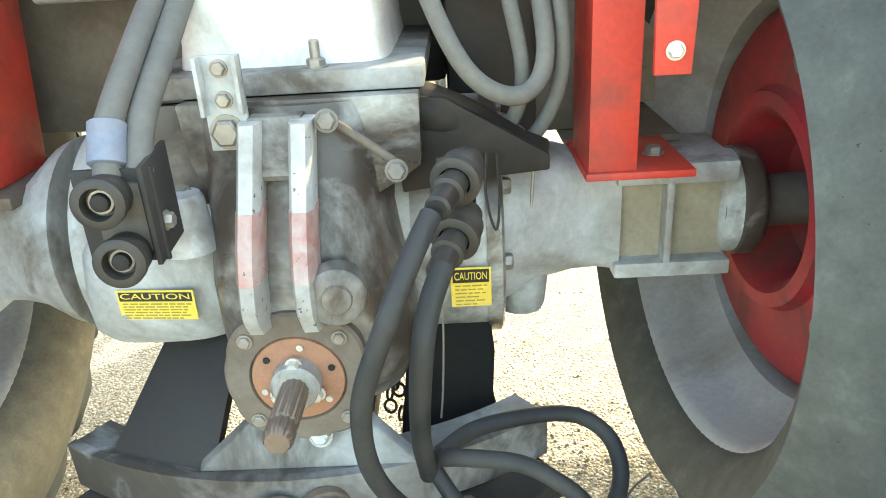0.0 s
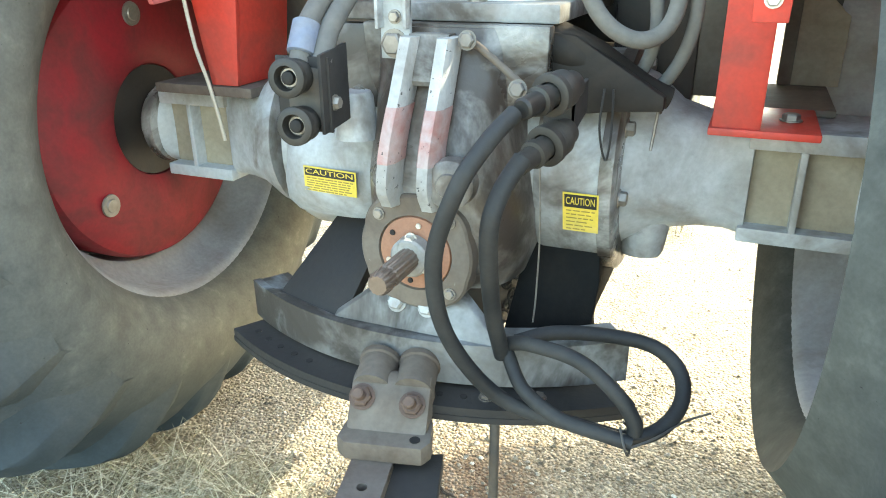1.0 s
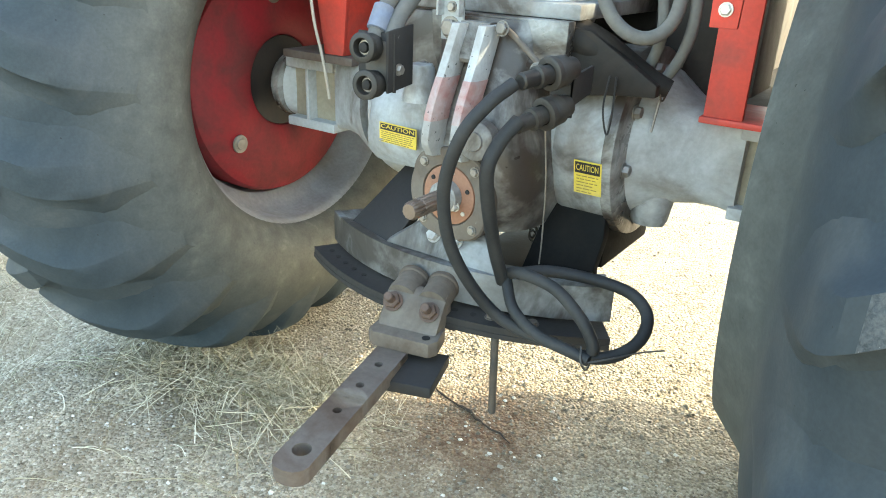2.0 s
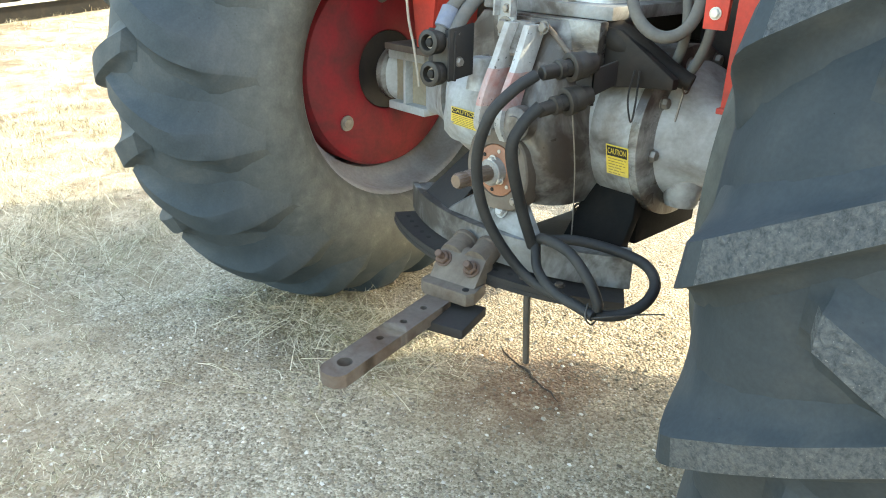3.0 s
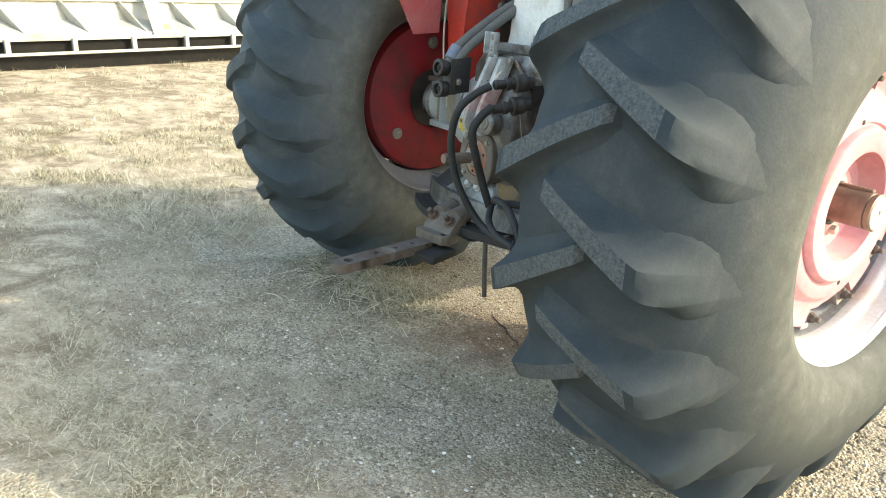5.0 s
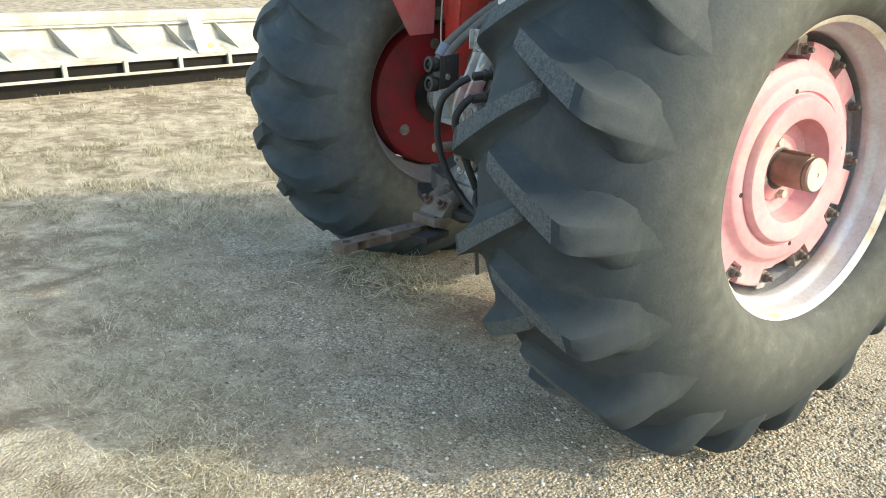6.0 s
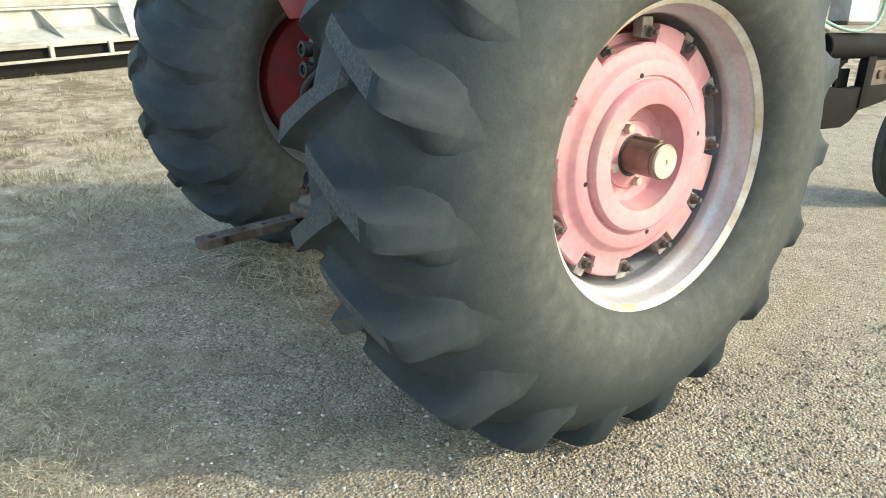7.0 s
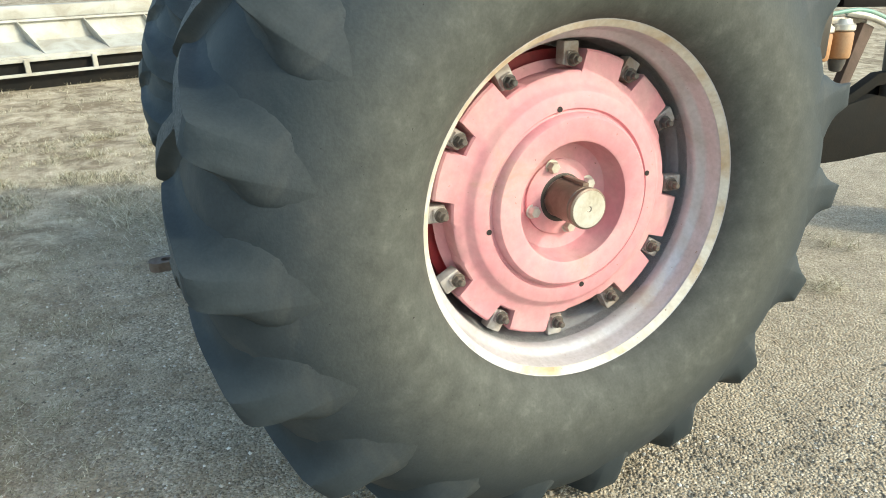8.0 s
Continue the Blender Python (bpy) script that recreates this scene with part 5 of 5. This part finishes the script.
nose = [(0.371, -0.033, 0), (0.382, -0.028, 0), (0.391, -0.016, 0), (0.393, 0.0, 0), (0.391, 0.016, 0), (0.382, 0.028, 0), (0.371, 0.033, 0)]
part("nose", prism(nose, (0, 0, -0.030), 0.0), RUSTY_STEEL, drawbar)
clamp_m = Matrix.Translation((0.090, -0.498, 0.50)) @ Matrix.Rotation(radians(DB + 90), 4, "Z")
clamp = part("drawbar_clamp", join(prism([(-0.062, 0.05, 0.0), (0.076, 0.05, 0.0), (0.084, -0.012, 0.0), (0.072, -0.032, 0.0), (-0.052, -0.032, 0.0), (-0.068, -0.018, 0.0)], (0, 0, -0.034), 0.006),
                                   prism([(-0.060, -0.002, -0.004), (-0.060, 0.052, 0.058), (-0.060, 0.066, 0.066), (-0.060, 0.088, 0.064), (-0.060, 0.088, -0.01)], (0.134, 0, 0), 0.010)), CLAMP_IRON, tractor, "heavy rusty drawbar clamp", clamp_m)
for x in (-0.027, 0.042):
    part("boss", lathe([(0, 0.033), (0.055, 0.033), (0.058, 0.036), (0.068, 0.036), (0.074, 0.030)], 28, aim((x, 0.055, 0.042), (x, 0.135, 0.062))), CLAMP_IRON, clamp, "dark round boss")
for x, y, z in ((-0.038, 0.035, 0.040), (0.046, 0.030, 0.036)):
    part("clamp_nut", bolt_bm((x, y, z), (0, -0.72, 0.69), 0.0175, 0.014, 0.020), RUST, clamp, "rusty nut on a stud")
part("bolt_hole", lathe([(0, 0.0085), (0.0012, 0.0085)], 16, Matrix.Translation((0.058, -0.012, 0.0004))), HOLE, clamp)
part("clevis", prism([(-0.040, 0.0, -0.045), (0.098, 0.02, -0.045), (0.105, -0.095, -0.055), (-0.02, -0.11, -0.055)], (0, 0, -0.024), 0.003), BLACK_IRON, clamp)
chain = thing("chain", "short dark chain hanging below the gearbox", "chain", (0, -0.022, 0))
for k in range(9):
    c = Vector((0.185 + 0.012 * math.sin(k * 1.7), -0.13 + 0.01 * math.cos(k * 2.1), 0.66 - 0.016 * k))
    ring = [c + (Vector((0.010 * math.cos(a), 0, 0.013 * math.sin(a))) if k % 2 else Vector((0.004 * math.cos(a), 0.010 * math.cos(a), 0.013 * math.sin(a)))) for a in [j * math.pi / 5 for j in range(11)]]
    part("chain_link", tube(ring, 0.0028, 6, 2), DARK_IRON, chain)
part("hanging_rod", tube([(0.243, -0.385, 0.50), (0.240, -0.375, 0.40), (0.234, -0.359, 0.286)], 0.0085, 10, 4), DARK_IRON, tractor, "dark drain hose hanging down")

# running gear ahead of the axle
part("transmission", join(box(-0.13, 0.23, 0.05, 1.75, 0.60, 1.02, 0.02), box(-0.20, 0.30, 0.25, 1.75, 1.02, 1.34, 0.02)), GREASE_BLACK, tractor, "dark oily transmission casing")
part("front_tube", cyl((0.2, 2.30, 1.015), (0.14, 3.7, 0.99), 0.068, None, 0.006, 28), OILY_BLACK, tractor, "dark steel cross tube")
side = part("front_bracket", join(prism([(0.15, 1.60, 0.545), (0.15, 2.06, 0.557), (0.15, 2.27, 0.575), (0.15, 2.62, 0.570), (0.15, 2.70, 0.60), (0.15, 2.76, 0.655), (0.15, 3.05, 0.70), (0.15, 3.05, 0.79), (0.15, 2.80, 0.79), (0.15, 2.62, 0.78), (0.15, 2.45, 0.80), (0.15, 2.20, 0.845), (0.15, 1.85, 0.775), (0.15, 1.60, 0.78)], (0.06, 0, 0), 0.004),
                                  prism([(0.14, 2.36, 0.895), (0.14, 2.60, 0.92), (0.14, 2.60, 0.95), (0.14, 2.36, 0.935)], (0.05, 0, 0), 0.003)), OILY_BLACK, tractor, "dark oily front support bracket")
part("strut", cyl((0.18, 2.42, 0.80), (0.18, 2.66, 0.99), 0.011), OILY_BLACK, side)
part("strut", cyl((0.17, 2.33, 0.82), (0.17, 2.30, 1.10), 0.045), DARK_IRON, side)
part("strut", prism([(0.17, 2.74, 0.67), (0.17, 2.81, 0.67), (0.17, 2.83, 0.96), (0.17, 2.75, 0.96)], (0.05, 0, 0), 0.004), OILY_BLACK, side)
part("strut", prism([(0.18, 2.02, 1.16), (0.18, 2.085, 1.14), (0.18, 1.995, 0.90), (0.18, 1.94, 0.905)], (0.04, 0, 0), 0.004), RUST, side, "rust-brown diagonal strut")
part("strut", prism([(0.15, 2.00, 0.83), (0.15, 2.20, 0.94), (0.15, 2.36, 0.95), (0.15, 2.36, 0.90), (0.15, 2.20, 0.885), (0.15, 2.02, 0.79)], (0.05, 0, 0), 0.004), OILY_BLACK, side)
part("bracket_plate", join(box(0.10, 0.12, 2.50, 2.60, 0.78, 0.96, 0.003), box(0.10, 0.12, 2.64, 2.76, 0.76, 0.88, 0.003), box(0.10, 0.12, 2.20, 2.40, 0.80, 0.90, 0.003)), OILY_BLACK, side)
part("front_casting", join(box(0.11, 0.19, 2.84, 3.4, 0.76, 0.93, 0.015), prism([(0.13, 2.80, 0.72), (0.13, 2.96, 0.74), (0.13, 2.96, 0.90), (0.13, 2.82, 0.88)], (0.07, 0, 0), 0.003)), RUSTY_STEEL, tractor, "rusty front casting")
for y in (2.92, 3.04):
    part("front_bolt", bolt_bm((0.19, y, 0.85), (1, 0, 0), 0.028, 0.022), RUST, tractor)
for y, k in ((1.80, 0.0), (1.928, 0.006)):
    f = part("fuel_filter", lathe([(0, 0.036), (0.005, 0.046), (0.02, 0.049), (0.105, 0.050), (0.112, 0.046), (0.115, 0.03)], 32, Matrix.Translation((0.2 - k, y, 1.005 + k))), ORANGE_CAN, tractor, "orange fuel filter canister")
    part("filter_head", join(lathe([(0.115, 0.046), (0.120, 0.052), (0.140, 0.052), (0.146, 0.040), (0.165, 0.03)], 24, Matrix.Translation((0.2 - k, y, 1.005 + k)))), BRIGHT, f, "pale metal filter head")
    part("filter_bowl", lathe([(-0.055, 0.012), (-0.05, 0.024), (-0.02, 0.034), (0.0, 0.036)], 24, Matrix.Translation((0.2 - k, y, 1.005 + k))), BRIGHT if not k else DARK_IRON, f)
part("engine_block", join(box(-0.16, 0.12, 1.75, 2.35, 1.24, 1.46, 0.03), box(0.06, 0.16, 1.95, 2.25, 1.22, 1.36, 0.02)), OILY_BLACK, tractor, "greasy dark engine block")
part("filter_mount", box(0.13, 0.20, 1.70, 2.06, 1.155, 1.185, 0.005), WORN_STEEL, tractor)
part("side_tank", box(-0.56, -0.14, 0.14, 0.95, 0.98, 1.50, 0.03), DUSTY_BROWN, tractor, "dust-brown box beside the transmission")
part("tank_strap", box(0.455, 0.535, 0.13, 0.30, 0.945, 1.50, 0.006), DUSTY_BROWN, tractor, "dusty brown upright beside the tank")
part("side_tank", box(0.30, 0.46, 0.12, 0.95, 0.93, 1.50, 0.02), GREASE_BLACK, tractor, "dark dusty tank beside the transmission")
part("fuel_line", tube([(0.2, 1.8, 1.19), (0.22, 2.00, 1.21), (0.22, 2.20, 1.16), (0.23, 2.40, 1.105), (0.23, 2.58, 1.09), (0.23, 2.72, 1.125), (0.22, 2.78, 1.20), (0.22, 2.79, 1.36)], 0.009, 10, 8), GREEN_LINE, tractor, "thin green fuel hose")
part("fuel_line", tube([(0.2, 1.93, 1.20), (0.23, 2.02, 1.185), (0.23, 2.13, 1.155), (0.23, 2.30, 1.10)], 0.014, 10, 8), BRIGHT, tractor, "bright metal fuel pipe")
part("battery_box", box(0.10, 0.22, 2.48, 2.74, 1.135, 1.40, 0.008), WHITE_PAINT, tractor, "pale sheet-metal box")
part("battery_tray", box(0.09, 0.23, 2.46, 2.76, 1.118, 1.134, 0.003), DARK_IRON, tractor)
front = new("front_wheel")
front.parent = tractor
front.location = (0.17, 3.60, 0.385)
front.scale = (1.15, 1.08, 1.08)
front["label"] = "small ribbed front wheel"
part("tyre", lathe([(-0.07, 0.20), (-0.085, 0.25), (-0.085, 0.31), (-0.07, 0.345), (-0.045, 0.350), (-0.035, 0.362), (-0.02, 0.362), (-0.016, 0.350), (0.016, 0.350), (0.02, 0.362), (0.035, 0.362), (0.045, 0.350), (0.07, 0.345), (0.085, 0.31), (0.085, 0.25), (0.07, 0.20)], 64, ALONG_X, closed=True), RUBBER, front)
part("rim", lathe([(-0.075, 0.19), (-0.07, 0.215), (-0.03, 0.19), (0.0, 0.08), (0.03, 0.19), (0.07, 0.215), (0.075, 0.19), (0.03, 0.06), (0.03, 0.03)], 48, ALONG_X), DARK_IRON, front)
part("front_axle", join(cyl((0.0, 3.60, 0.39), (0.16, 3.60, 0.39), 0.035), cyl((0.03, 3.56, 0.39), (0.05, 3.50, 0.88), 0.05)), DARK_IRON, tractor, "dark front axle and kingpin")

# ---- header platform standing in the grass far off ----
header = thing("harvester_header", "long white sheet-metal harvester header standing in dry grass", "farm implement", (-7.62, 0, 0.355))
header.rotation_euler = (radians(2.4), 0, radians(20))
header.scale = (0.8, 0.88, 0.82)
HL, HR = -6.5, 9.5
part("front_beam", box(-0.06, 0.0, HL, HR, 0.31, 0.36, 0.006), HEADER_PAINT, header)
part("skid_rail", box(0.02, 0.06, HL, HR, 0.13, 0.17, 0.004), HEADER_PAINT, header)
part("floor_sheet", prism([(-0.06, HL, 0.36), (-0.55, HL, 0.52), (-0.62, HL, 0.80), (-0.52, HL, 0.84), (-0.50, HL, 0.81), (-0.56, HL, 0.79), (-0.50, HL, 0.55), (-0.06, HL, 0.39)], (0, HR - HL, 0), 0), HEADER_PAINT, header, "sloping white sheet")
part("back_tube", box(-0.95, -0.60, HL, HR, 0.84, 1.02, 0.02), HEADER_PAINT, header)
# One plain dark box fills the band below the beam.
part("underside", box(-0.9, -0.08, HL, HR, -0.22, 0.30, 0.01), OILY_BLACK, header, "plain dark box below the front beam")
for y in (-5.0, -1.0, 3.0, 7.0):
    part("stand", box(-0.7, -0.62, y, y + 0.08, -0.12, 0.12, 0.004), BLACK_IRON, header)
for k in range(19):
    y = -5.9 + 0.82 * k
    part("post", box(0.0, 0.05, y, y + 0.06, 0.14, 0.34, 0.004), HEADER_PAINT, header)
    part("divider", prism([(-0.05, y + 0.3, 0.37), (-0.52, y + 0.2, 0.54), (-0.58, y + 0.1, 0.82), (-0.5, y + 0.12, 0.82)], (0, 0.015, 0), 0), HEADER_PAINT, header)
shield = part("shield", prism([(-0.02, 0.20, 0.36), (-0.02, 0.62, 0.36), (-0.45, 0.45, 0.95), (-0.45, 0.28, 0.95)], (0.01, 0, 0.01), 0.002), GREY_PAINT, header, "grey end shield with yellow mark")
part("reflector", lathe([(0, 0.05), (0.006, 0.045)], 20, aim((-0.075, 0.45, 0.475), (0.1, 0.45, 0.6))), YELLOW, shield)

crack = []
for x, y in ((-0.17, -0.02), (-0.132, -0.04), (-0.08, -0.052), (-0.02, -0.062), (0.03, -0.082), (0.07, -0.094), (0.108, -0.098), (0.15, -0.12)):
    crack.append((x, y, height(x, y) + 0.001))
bm = tube(crack, 0.0052, 6, 5, lambda t: 0.25 + 0.9 * math.sin(math.pi * t) * (0.7 + 0.3 * math.sin(17 * t)))
for v in bm.verts:
    v.co.x, v.co.y = v.co.x + 0.004 * noise.noise((v.co.x * 60, v.co.y * 60, 1)), v.co.y + 0.006 * noise.noise((v.co.x * 45, v.co.y * 45, 8))
me = bpy.data.meshes.new("ground_crack")
bm.to_mesh(me)
bm.free()
me.materials.append(painted("wet_crack", (0.045, 0.034, 0.026), (0.08, 0.055, 0.04), 0.5, 0.8))
tagged(new("ground_crack", me), "dark oily crack in the gravel surface", "crack", kind="structure")
rng = random.Random(4)
build_ground()
build_stones(rng)
build_straw(rng)
build_stalks(random.Random(9))
